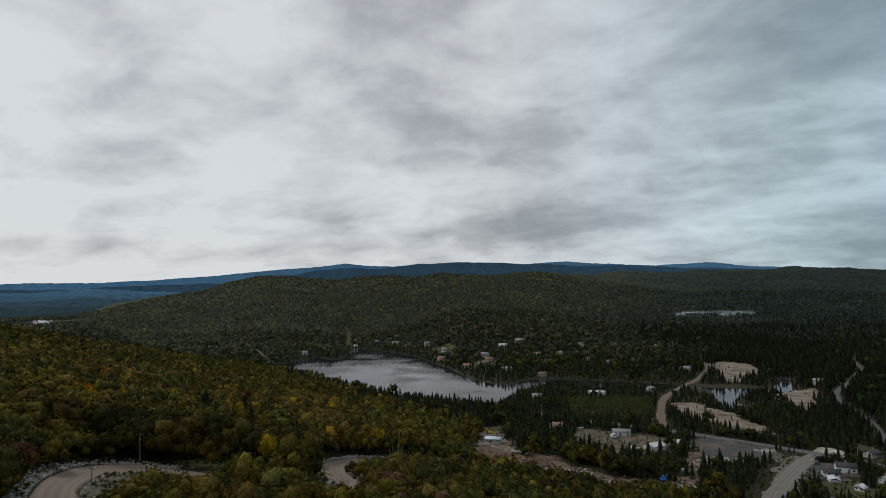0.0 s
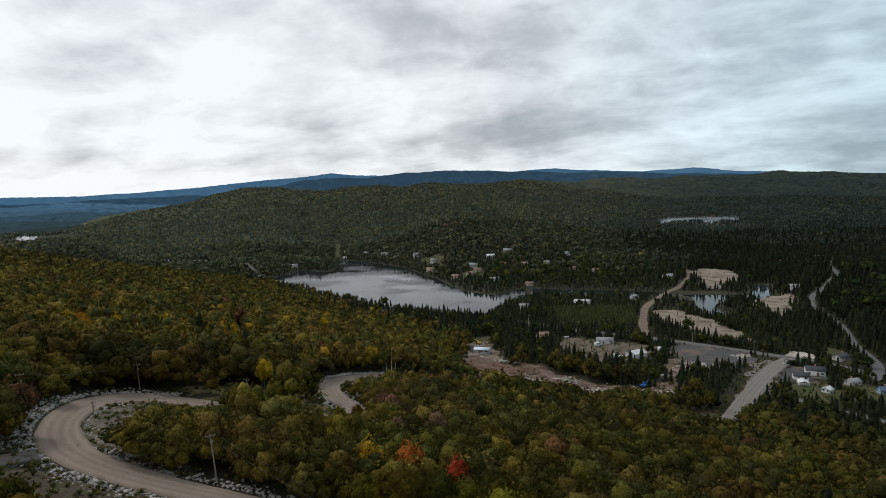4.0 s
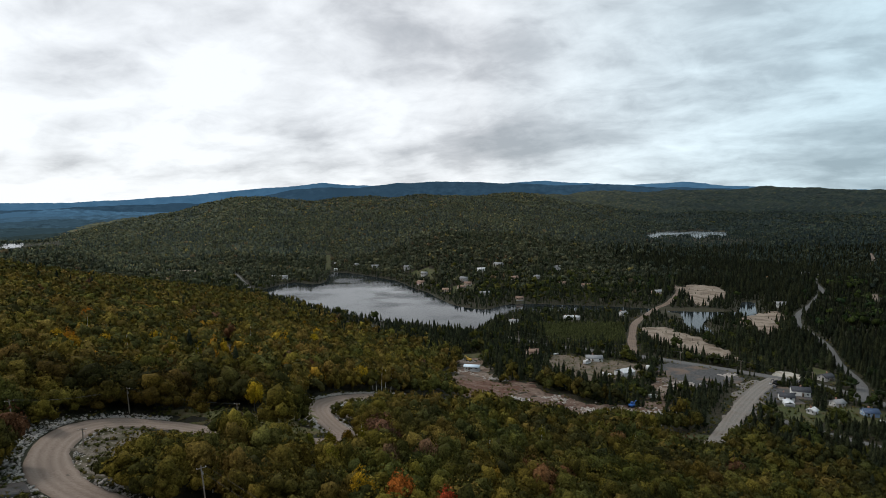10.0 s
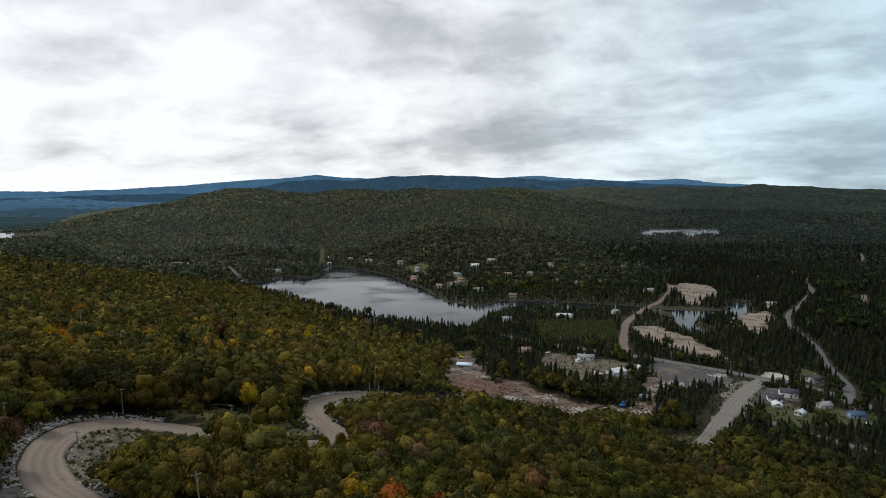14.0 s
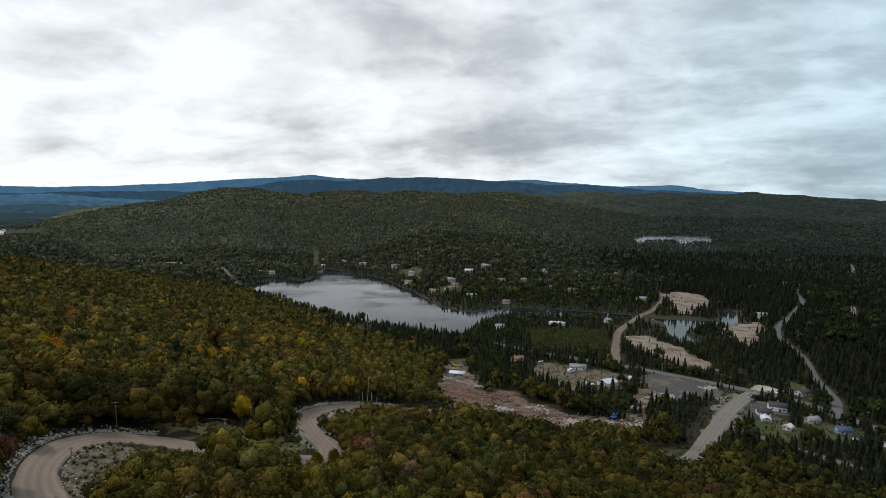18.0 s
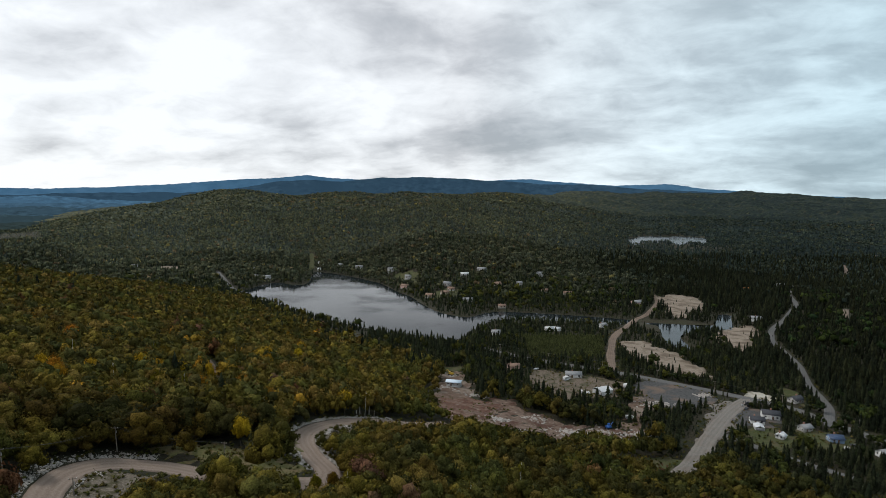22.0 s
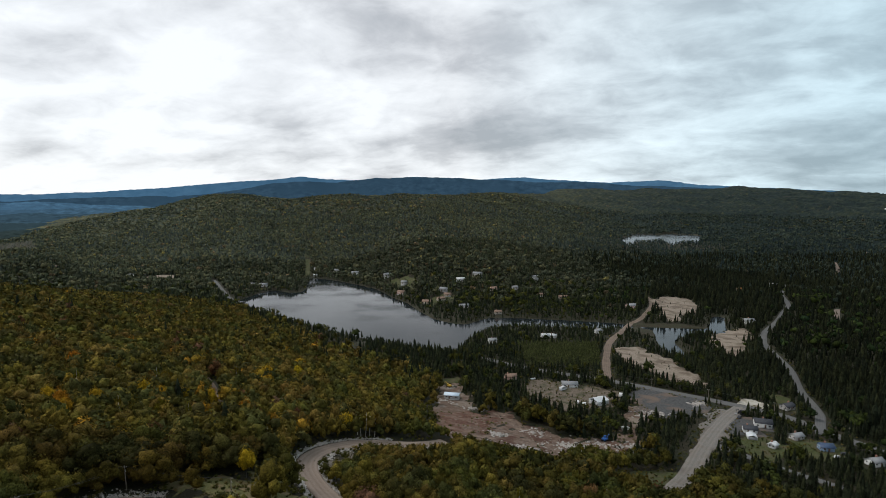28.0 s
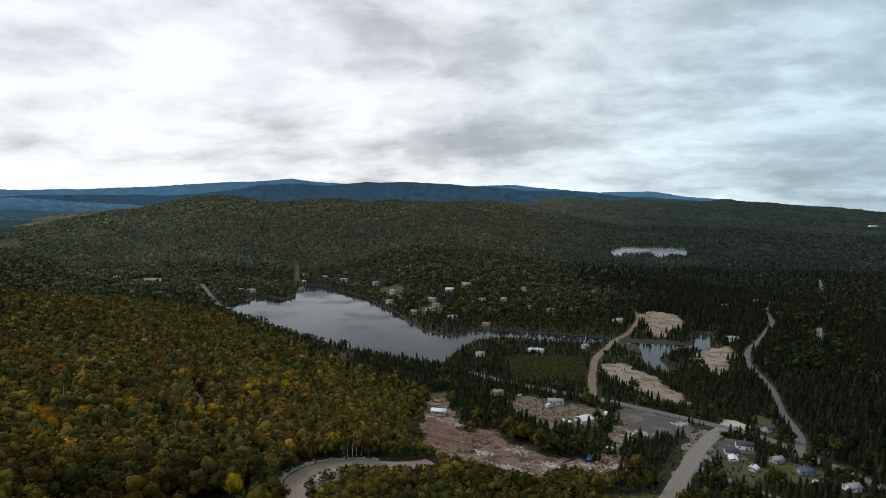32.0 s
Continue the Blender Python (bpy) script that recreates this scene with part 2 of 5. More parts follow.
# painted haze of the west valley, nearest swell first
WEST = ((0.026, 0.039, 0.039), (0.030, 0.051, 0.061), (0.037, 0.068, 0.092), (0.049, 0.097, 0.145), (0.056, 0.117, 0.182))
M_WEST = [surface("valley_forest_haze", tuple(c * 0.62 for c in col), tuple(c * 1.38 for c in col), 24 + 6 * k, 1.0, 0.0, tuple(c * 0.95 for c in col), 190) for k, col in enumerate(WEST)]
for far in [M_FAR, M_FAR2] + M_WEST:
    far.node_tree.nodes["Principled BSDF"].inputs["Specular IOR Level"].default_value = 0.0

# ---- the lie of the land ----
LAKE = [(-272, 785), (-261, 857), (-245, 896), (-208, 870), (-195, 903), (-216, 1038), (-179, 1019), (-122, 959), (-79, 902), (-51, 828),
        (-28, 782), (-9, 721), (12, 670), (44, 644), (78, 680), (146, 670), (208, 652), (240, 638), (238, 622), (190, 624), (123, 634),
        (90, 636), (68, 622), (46, 578), (26, 524), (-16, 540), (-46, 564), (-118, 622), (-190, 702), (-232, 738)]
POND = [(236, 630), (252, 610), (242, 577), (230, 532), (236, 500), (248, 518), (253, 553), (269, 576), (306, 596), (328, 590), (334, 602),
        (366, 668), (378, 680), (357, 680), (319, 618), (287, 620)]
LAKE_FAR = [(500, 1430), (562, 1590), (610, 1650), (655, 1765), (735, 1735), (775, 1790), (825, 1730), (838, 1650), (770, 1560), (700, 1410), (660, 1425), (600, 1350), (625, 1470), (560, 1415), (540, 1440), (495, 1330)]
LAKE_WEST = [(-872, 1120), (-896, 1180), (-962, 1272), (-1030, 1368), (-1066, 1350), (-990, 1246), (-918, 1150)]
WATERS = [(LAKE, 0.0), (POND, 0.2), (LAKE_FAR, 38.0), (LAKE_WEST, 38.0)]


def sstep(a, b, x):
    t = np.clip((x - a) / (b - a), 0, 1)
    return t * t * (3 - 2 * t)


def waves(x, y, size, seed):
    """Smooth rolling relief between -1 and 1, from a few crossed waves."""
    rng = np.random.RandomState(seed)
    z = 0 * x
    for n in range(5):
        ang, ph = rng.uniform(0, math.pi), rng.uniform(0, 6.28)
        k = 2 * math.pi / (size * rng.uniform(0.6, 1.5))
        z = z + np.sin(k * (x * math.cos(ang) + y * math.sin(ang)) + ph + 0.8 * np.sin(k * 0.6 * (y * math.cos(ang) - x * math.sin(ang)) + 2 * ph))
    return z / 5


def inside(poly, x, y):
    p = np.array(poly, float)
    q = np.roll(p, -1, 0)
    hit = np.zeros(np.shape(x), bool)
    for (x0, y0), (x1, y1) in zip(p, q):
        if y0 != y1:
            hit ^= ((y0 > y) != (y1 > y)) & (x < (x1 - x0) * (y - y0) / (y1 - y0) + x0)
    return hit


def gap(line, x, y, closed=False):
    """The distance from points to a line of points."""
    p = np.array(line, float)
    best = np.full(np.shape(x), 1e9)
    for a, b in zip(p, np.roll(p, -1, 0) if closed else p[1:]):
        d = b - a
        t = np.clip(((x - a[0]) * d[0] + (y - a[1]) * d[1]) / max(d @ d, 1e-9), 0, 1)
        best = np.minimum(best, np.hypot(x - a[0] - t * d[0], y - a[1] - t * d[1]))
    return best


def upslope(x, y):
    """Metres uphill from the foot of the near hillside."""
    return -((x - 20) * 0.76 + (y - 390) * 0.65)


def ground(x, y):
    x, y = np.asarray(x, float), np.asarray(y, float)
    u = upslope(x, y)
    v = (x - 20) * -0.65 + (y - 390) * 0.76
    az = x / np.maximum(y + 60, 60)
    hill = 0.25 * np.where(u > 40, u - 10, np.where(u > -20, (u + 20) ** 2 / 120, 0))
    hill = np.where(hill > 75, 75 + 25 * (1 - np.exp(-(hill - 75) / 25)), hill)
    hill = hill * (1 - sstep(330, 700, v)) + 1.5 * waves(x, y, 130, 3) * sstep(60, 140, u)
    z = 4.0 + hill + 1.0 * waves(x, y, 210, 5) * sstep(-20, -120, u)
    z = z + 34 * sstep(900, 1300, y) * sstep(0.14, 0.3, az) + 34 * sstep(800, 1020, y) * sstep(-0.55, -0.68, az) * (1 - sstep(1300, 1700, y))
    # the wooded hill behind the lake: its foot follows the far shore, its back falls away again
    foot = np.interp(x, [-900, -620, -420, -300, -216, -125, -55, 0, 146, 300], [1120, 1085, 1030, 1010, 1030, 950, 820, 700, 684, 690])
    reach = np.interp(az, [-0.6, -0.34, -0.15, 0.1], [880, 930, 1200, 1500])
    crest = np.interp(az, [-0.80, -0.70, -0.66, -0.60, -0.55, -0.43, -0.36, -0.31, -0.26, -0.2, 0.0, 0.1, 0.3], [0, 8, 26, 50, 68, 112, 143, 146, 138, 140, 150, 150, 140])
    d = y - foot + 45 * waves(x, y, 520, 8)
    rise = 0.42 * sstep(20, 0.38 * reach, d) + 0.58 * sstep(0.24 * reach, reach, d)
    east = sstep(0.10, 0.30, az)
    z = z + crest * rise * (1 - 0.55 * sstep(reach + 200, reach + 1600, d)) * (1 - east)
    old = 0.35 * sstep(950, 2000, y) + 0.65 * sstep(1300, 3700, y + 60 * waves(x, y, 700, 8))
    z = z + (150 + 8 * waves(x, y, 900, 9)) * old * (1 - 0.95 * sstep(0.10, 0.40, az)) * east
    z = z + (13 * waves(x, y, 420, 11) + 8 * waves(x, y, 230, 15)) * sstep(150, 800, d) * sstep(-0.72, -0.5, az) * (1 - 0.95 * np.exp(-((x - 660) ** 2 + (y - 1580) ** 2) / 110000))
    far = np.hypot(x, y)
    back = (np.interp(az, [0, 0.2, 0.3, 0.4, 0.55, 0.95], [105, 112, 140, 178, 182, 110]) + 12 * waves(x, y, 1000, 12)) * (0.45 * sstep(1750, 2900, far) + 0.55 * sstep(2400, 4600, far)) * sstep(0.03, 0.30, az)
    z = z + back
    for poly, level in WATERS:
        p = np.array(poly)
        near = (np.abs(x - p[:, 0].mean()) < np.ptp(p[:, 0])) & (np.abs(y - p[:, 1].mean()) < np.ptp(p[:, 1]))
        if np.any(near):
            xs, ys = x[near], y[near]
            d = gap(poly, xs, ys, True) * np.where(inside(poly, xs, ys), -1, 1)
            k = 1 - sstep(0, 60, d)
            z[near] = np.where(d < 0, np.minimum(level + np.maximum((0.25 if level < 10 else 0.8) * d, -3.0 if level < 10 else -10.0), z[near]),
                               z[near] * (1 - k) + k * np.minimum(z[near], level + 0.4 + 0.06 * d))
    return z


def lift(x, y, up=0.0):
    return float(ground(np.array([x], float), np.array([y], float))[0]) + up


def mesh(name, verts, faces, material, smooth=False, hue=None):
    """A mesh from arrays of corners and of faces with the same number of corners."""
    me = bpy.data.meshes.new(name)
    verts, faces = np.asarray(verts, np.float32), np.asarray(faces, np.int32)
    k = faces.shape[1]
    me.vertices.add(len(verts))
    me.vertices.foreach_set("co", verts.ravel())
    me.loops.add(faces.size)
    me.loops.foreach_set("vertex_index", faces.ravel())
    me.polygons.add(len(faces))
    me.polygons.foreach_set("loop_start", np.arange(len(faces), dtype=np.int32) * k)
    if smooth:
        me.polygons.foreach_set("use_smooth", np.ones(len(faces), bool))
    if hue is not None:
        at = me.attributes.new("hue", "FLOAT_COLOR", "POINT")
        at.data.foreach_set("color", np.c_[hue, np.ones(len(hue))].astype(np.float32).ravel())
    me.update(calc_edges=True)
    me.validate()
    me.materials.append(material)
    return me


def lattice(rows, cols, wrap=False):
    i, j = np.meshgrid(np.arange(rows - 1), np.arange(cols if wrap else cols - 1), indexing="ij")
    a, b = i * cols + j, i * cols + (j + 1) % cols
    return np.stack([a, b, b + cols, a + cols], -1).reshape(-1, 4)


def build_ground():
    # a disc round the viewpoint, finest ahead
    ahead = np.radians(np.linspace(-52, 52, 330))
    behind = np.radians(np.linspace(52, 308, 62)[1:-1])
    ang = np.concatenate([ahead, behind])
    rad = 6 * (4900 / 6) ** np.linspace(0, 1, 310)
    r, a = np.meshgrid(rad, ang, indexing="ij")
    x, y = r * np.sin(a), r * np.cos(a) - 30
    z = ground(x.ravel(), y.ravel())
    verts = np.c_[x.ravel(), y.ravel(), z]
    ob = new("ground", mesh("ground", verts, lattice(len(rad), len(ang), True)[:, ::-1], M_GROUND, True))
    tagged(ob, "rolling forest floor of dark soil, moss and undergrowth", "ground", kind="structure")


build_ground()


def spline(pts, step):
    """Evenly spaced points on a smooth curve through the given ones."""
    p = np.array(pts, float)
    q = np.vstack([2 * p[0] - p[1], p, 2 * p[-1] - p[-2]])
    out = []
    for i in range(1, len(q) - 2):
        n = max(2, int(np.linalg.norm(q[i + 1] - q[i]) / step))
        t = np.linspace(0, 1, n, endpoint=False)[:, None]
        out.append(0.5 * (2 * q[i] + (q[i + 1] - q[i - 1]) * t + (2 * q[i - 1] - 5 * q[i] + 4 * q[i + 1] - q[i + 2]) * t**2
                          + (3 * q[i] - q[i - 1] - 3 * q[i + 1] + q[i + 2]) * t**3))
    return np.vstack(out + [p[-1:]])


ROADS = []


def build_road(name, pts, width, material, label, up=0.3, ragged=0.12, step=3.0):
    line = spline(pts, step)
    ROADS.append((line[::3], width))
    way = np.gradient(line, axis=0)
    way /= np.linalg.norm(way, axis=1)[:, None]
    side = np.c_[way[:, 1], -way[:, 0]]
    rng = np.random.RandomState(len(ROADS))
    across = np.array([-0.58, -0.5, -0.42, -0.3, -0.2, -0.07, 0.07, 0.2, 0.3, 0.42, 0.5, 0.58])
    sway = [np.convolve(rng.randn(len(line) + 8), np.ones(9) / 3, "valid")[:, None] for s in (0, 1)]
    w = width * (1 + ragged * 0.2 * np.where(across < 0, sway[0], sway[1]) * (np.abs(across) > 0.4))
    x = line[:, :1] + side[:, :1] * across * w
    y = line[:, 1:] + side[:, 1:] * across * w
    mid = ground(line[:, 0], line[:, 1])
    bed = np.maximum(ground(x.ravel(), y.ravel()).reshape(x.shape), mid[:, None] - 0.6)
    pad = np.pad(bed, ((4, 4), (0, 0)), "edge")
    bed = np.maximum(sum(pad[k:k + len(bed)] for k in range(9)) / 9, 0.7)
    z = bed + up + np.array([-0.9, -0.12, -0.02, -0.04, -0.02, 0.06, 0.06, -0.02, -0.04, -0.02, -0.12, -0.9])
    ob = new(name, mesh(name, np.c_[x.ravel(), y.ravel(), z.ravel()], lattice(len(line), 12), material, True))
    at = ob.data.attributes.new("lane", "FLOAT", "POINT")
    at.data.foreach_set("value", np.tile(np.array([0, 0, 0.4, 1, 0.1, 0.75, 0, 0.9, 0.15, 1, 0.3, 0], np.float32), len(line)))
    return tagged(ob, label, "road", kind="structure")


PATCHES = []


def build_patch(name, pts, material, label, up=0.2, category="clearing", clear=1.0, rough=0.0):
    """Open ground with a ragged edge, laid on the land."""
    p = spline(list(pts) + [pts[0]], 4.0)[:-1]
    c = p.mean(0)
    rng = np.random.RandomState(int(abs(c[0] * 7 + c[1])) % 9999)
    n = len(p)
    wob = sum(np.sin(np.arange(n)[:, None] * 2 * math.pi * k / n + rng.uniform(0, 6.28, 2)) * rng.uniform(0.4, 1.0) for k in (5, 7, 9, 13, 17, 23))
    p = p + wob * min(2.2, 0.035 * np.ptp(p)) + rng.randn(*p.shape) * 0.7
    PATCHES.append((p, clear))
    cell = min(max(max(np.ptp(p[:, 0]), np.ptp(p[:, 1])) / 34, 1.3), 6.0)
    gx, gy = np.meshgrid(np.arange(p[:, 0].min() - cell, p[:, 0].max() + 2 * cell, cell), np.arange(p[:, 1].min() - cell, p[:, 1].max() + 2 * cell, cell))
    rows, cols = gx.shape
    x, y = gx.ravel() + rng.uniform(-0.2, 0.2, gx.size) * cell, gy.ravel() + rng.uniform(-0.2, 0.2, gx.size) * cell
    hold = inside(p, x, y)
    q = lattice(rows, cols)
    q = q[hold[q].any(1)]
    # corners outside move to the rim and dip under the land
    rim = np.vstack([p + (np.roll(p, -1, 0) - p) * s for s in (0, 0.25, 0.5, 0.75)])
    for k in np.unique(q):
        if not hold[k]:
            x[k], y[k] = rim[np.argmin((rim[:, 0] - x[k]) ** 2 + (rim[:, 1] - y[k]) ** 2)]
    used, q = np.unique(q, return_inverse=True)
    q = q.reshape(-1, 4)
    x, y, hold = x[used], y[used], hold[used]
    z = ground(x, y) + np.where(hold, up + 0.12 + rough * rng.randn(len(x)), -0.25)
    ob = new(name, mesh(name, np.c_[x, y, z], q, material, True))
    return tagged(ob, label, category, kind="structure")

# ---- roads and open ground ----
SWITCHBACK = [(44, 62), (18, 76), (-8, 87), (-28, 93), (-42, 95.5), (-52, 96.5), (-61, 98.5), (-69, 101.5), (-77, 107), (-84.5, 116), (-90, 128), (-91, 140), (-85, 147), (-74, 150), (-60, 150), (-44, 152), (-33, 159),
              (-32, 169), (-39, 182), (-46, 198), (-48, 212), (-45, 226), (-37, 238), (-24, 247), (-9, 253), (8, 268)]
build_road("road_1", [(262, 262), (256, 292), (246, 318), (236, 346), (222, 361), (203, 377), (175, 397), (151, 415), (125, 432), (92, 452), (71, 468), (45, 492)], 7.2, M_ASPHALT,
           "worn grey asphalt valley road with gravel shoulders", up=0.5)
build_road("road_2", [(216, 365), (198, 348), (178, 326), (157, 301), (140, 278), (121, 255), (108, 240)], 9.0, M_GREY, "wide grey gravel side road with tyre marks", up=0.4, ragged=0.4, step=2.4)
build_road("road_3", [(143, 427), (149, 450), (159, 482), (180, 538), (204, 579), (236, 636), (262, 664), (300, 731), (319, 780), (323, 812)], 6.4, M_SANDROAD, "reddish sandy track past the lake", ragged=0.5, step=2.0)
build_road("road_4", [(238, 318), (250, 335), (261, 351), (270, 372), (281, 401), (304, 447), (318, 487), (333, 530), (345, 552), (367, 586), (410, 634), (452, 688), (493, 740), (541, 831), (591, 891), (610, 960)], 5.8, M_ASPHALT,
           "grey asphalt road climbing through spruce forest")
build_road("road_5", SWITCHBACK, 7.6, M_GRAVEL, "brown gravel switchback road with wheel ruts", up=0.35, ragged=0.35, step=1.6)
build_road("road_6", [(-373, 985), (-292, 823), (-258, 785)], 8, M_ASPHALT, "grey road beside the lake")
build_road("road_7", [(165, 309), (179, 287), (190, 272), (205, 255)], 5, M_ASPHALT, "narrow lane past the houses", up=0.3)
build_road("road_8", [(-100, 74), (-89, 85), (-81, 94.5), (-76.5, 99.5)], 5.5, M_YARD, "dark gravel branch joining the switchback", up=0.12)
for bit in ([(486, 640), (512, 674), (536, 706)], [(745, 990), (775, 1028), (805, 1068), (831, 1113)], [(905, 1150), (935, 1172), (965, 1198)], [(-690, 1060), (-674, 1036), (-636, 991), (-610, 984)]):
    build_road("forest_road", bit, 6, M_GRAVEL, "short stretch of gravel road between trees", up=0.5)
build_road("trail", [(-98, 252), (-102, 262), (-112, 285), (-122, 305), (-134, 326)], 4.6, M_SANDROAD, "narrow dirt trail cut through the woods", up=0.25)
build_patch("sand_pit", up=0.9, pts=[(170, 470), (180, 520), (206, 524), (209, 503), (221, 487), (215, 457), (217, 439), (216, 404), (195, 411), (183, 438)], material=M_SAND, label="pale bare sand flat beside the pond", clear=0.94)
build_patch("sand_pit", up=0.9, pts=[(277, 520), (294, 565), (348, 608), (347, 577), (297, 506), (279, 480)], material=M_SAND, label="pale sand flat with scattered spruces", clear=0.9)
build_patch("sand_pit", up=0.9, pts=[(304, 729), (324, 789), (370, 799), (369, 736), (327, 680), (294, 646), (286, 659)], material=M_SAND, label="pale bare sand bank by the pond", clear=0.95)
build_patch("clearing", [(2, 350), (4, 385), (6, 403), (20, 420), (29, 399), (30, 367), (36, 345), (38, 310), (20, 300), (4, 318)], M_DIRT, "cleared red-brown dirt with stumps and rubble", rough=0.25)
build_patch("clearing", [(12, 275), (8, 300), (28, 325), (36, 352), (47, 360), (59, 357), (62, 334), (83, 318), (103, 314), (122, 322), (124, 307), (102, 295), (80, 290), (58, 267), (43, 270), (28, 272)],
            M_DIRT2, "bulldozed pale dirt with heaps of rubble", rough=0.3, up=0.24)
build_patch("clearing", [(5, 284), (5, 330), (20, 346), (38, 350), (44, 336), (36, 318), (24, 292)], M_RED, "freshly turned dark red soil", rough=0.25, up=0.42)
build_patch("gravel_yard", [(141, 353), (146, 389), (160, 402), (177, 394), (196, 373), (182, 351), (157, 345)], M_YARD, "dark gravel yard beside the road")
build_patch("clearing", [(69, 398), (77, 422), (94, 425), (112, 416), (128, 408), (142, 400), (136, 380), (120, 366), (94, 362), (78, 378)], M_DIRTYARD, "bare trodden yard round the barn", clear=0.95)
build_patch("clearing", [(136, 373), (146, 362), (148, 350), (136, 334), (122, 312), (112, 309), (122, 332), (128, 350)], M_DIRT, "dirt track between spruces")
build_patch("clearing", [(-512, 985), (-508, 1030), (-482, 1052), (-452, 1038), (-436, 982), (-470, 966)], M_SAND, "pale clearing far off")
build_patch("sand_bank", [(216, 372), (222, 380), (231, 381), (238, 368), (231, 360), (224, 368)], M_PALE, "strip of white sand by the road", up=0.7)
build_patch("lawn", [(176, 300), (184, 316), (200, 312), (208, 300), (206, 290), (186, 285)], M_GRASS, "mown lawn in front of the white house", clear=0.7)
build_patch("gravel_apron", [(150, 294), (128, 262), (120, 250), (132, 256), (152, 284), (172, 308), (190, 330), (206, 350), (196, 362), (186, 354), (170, 330)], M_GREY, "trampled gravel apron along the side road", up=0.22)
build_patch("gravel_yard", [(186, 318), (184, 338), (196, 350), (214, 344), (216, 330), (204, 316)], M_YARD, "gravel forecourt of the white house")
build_patch("lawn", [(208, 296), (212, 312), (228, 312), (240, 296), (232, 284), (216, 284)], M_GRASS, "lawn between small houses", clear=0.5)
build_patch("verge", [(-58, 154), (-66, 158), (-72, 156), (-60, 163), (-48, 172), (-42, 170), (-40, 162), (-48, 157)], M_VERGE, "yellowing grass verge of the switchback", clear=0.97, up=0.3)
build_patch("verge", [(-68, 108), (-75, 112), (-81, 120), (-85.5, 129), (-86, 137), (-81, 142), (-73, 143), (-72, 133), (-71, 121), (-65, 110)], M_SCRUB, "stony scrub inside the bend", clear=0.995)
build_patch("verge", [(-38, 196), (-41, 212), (-38, 226), (-30, 230), (-28, 216), (-30, 202)], M_SCRUB, "stony scrub inside the lower bend", clear=0.85)
build_patch("verge", [(-84, 78), (-76, 93), (-69, 95.5), (-58, 91.5), (-46, 89.5), (-34, 87), (-40, 74), (-64, 68)], M_HEATH, "brown heath and stones beside the road fork", clear=0.999)
build_patch("marsh", [(248, 560), (262, 580), (300, 600), (330, 612), (300, 632), (262, 640), (240, 640), (228, 600)], M_MARSH, "olive marsh grass round the pond", clear=0.9, up=0.15)
build_patch("meadow", [(248, 350), (256, 362), (262, 380), (256, 392), (246, 388), (242, 366)], M_GRASS, "green meadow by the road")
build_patch("meadow", [(10, 414), (14, 432), (24, 436), (26, 420)], M_GRASS, "small green meadow behind a hut")
build_patch("lawn", [(-70, 926), (-56, 946), (-32, 930), (-18, 900), (-26, 868), (-44, 878)], M_GRASS, "grassy lake shore below the houses", clear=0.8)
build_patch("lawn", [(-4, 748), (8, 790), (34, 812), (44, 786), (26, 756)], M_GRASS, "dry grass yards above the lake", clear=0.75)
build_patch("meadow", [(74, 246), (84, 262), (112, 272), (128, 274), (118, 254), (96, 242)], M_GRASS, "rough grass strip below the young trees", clear=0.9)
build_road("trail", [(-222, 1050), (-232, 1100), (-250, 1186)], 9, M_GRASS, "cleared line cut straight up the wooded hill", up=0.6)
build_patch("verge", [(-84, 158), (-82, 165), (-68, 176), (-57, 188), (-52, 200), (-48, 200), (-47, 186), (-48, 174), (-60, 160)], M_VERGE, "yellowing grass bank above the bend", clear=0.98, up=0.3)


# ---- water ----
def build_water(name, poly, level, label, material=None):
    p = spline(list(poly) + [poly[0]], 12.0)[:-1]
    bm = bmesh.new()
    loop = [bm.verts.new((x, y, level)) for x, y in p]
    bm.faces.new(loop)
    bmesh.ops.triangulate(bm, faces=bm.faces[:])
    bmesh.ops.recalc_face_normals(bm, faces=bm.faces[:])
    if bm.faces[:][0].normal.z < 0:
        bmesh.ops.reverse_faces(bm, faces=bm.faces[:])
    me = bpy.data.meshes.new(name)
    bm.to_mesh(me)
    bm.free()
    me.materials.append(material or M_WATER)
    tagged(new(name, me), label, "water", kind="structure")


build_water("lake", LAKE, 0.0, "calm grey lake mirroring the cloudy sky")
build_water("pond", POND, 0.2, "small still pond between sand flats")
build_water("lake", LAKE_FAR, 38.0, "pale distant lake between wooded hills", M_RUFFLED)
build_water("lake", LAKE_WEST, 38.0, "bright distant lake in the west valley", M_RUFFLED)


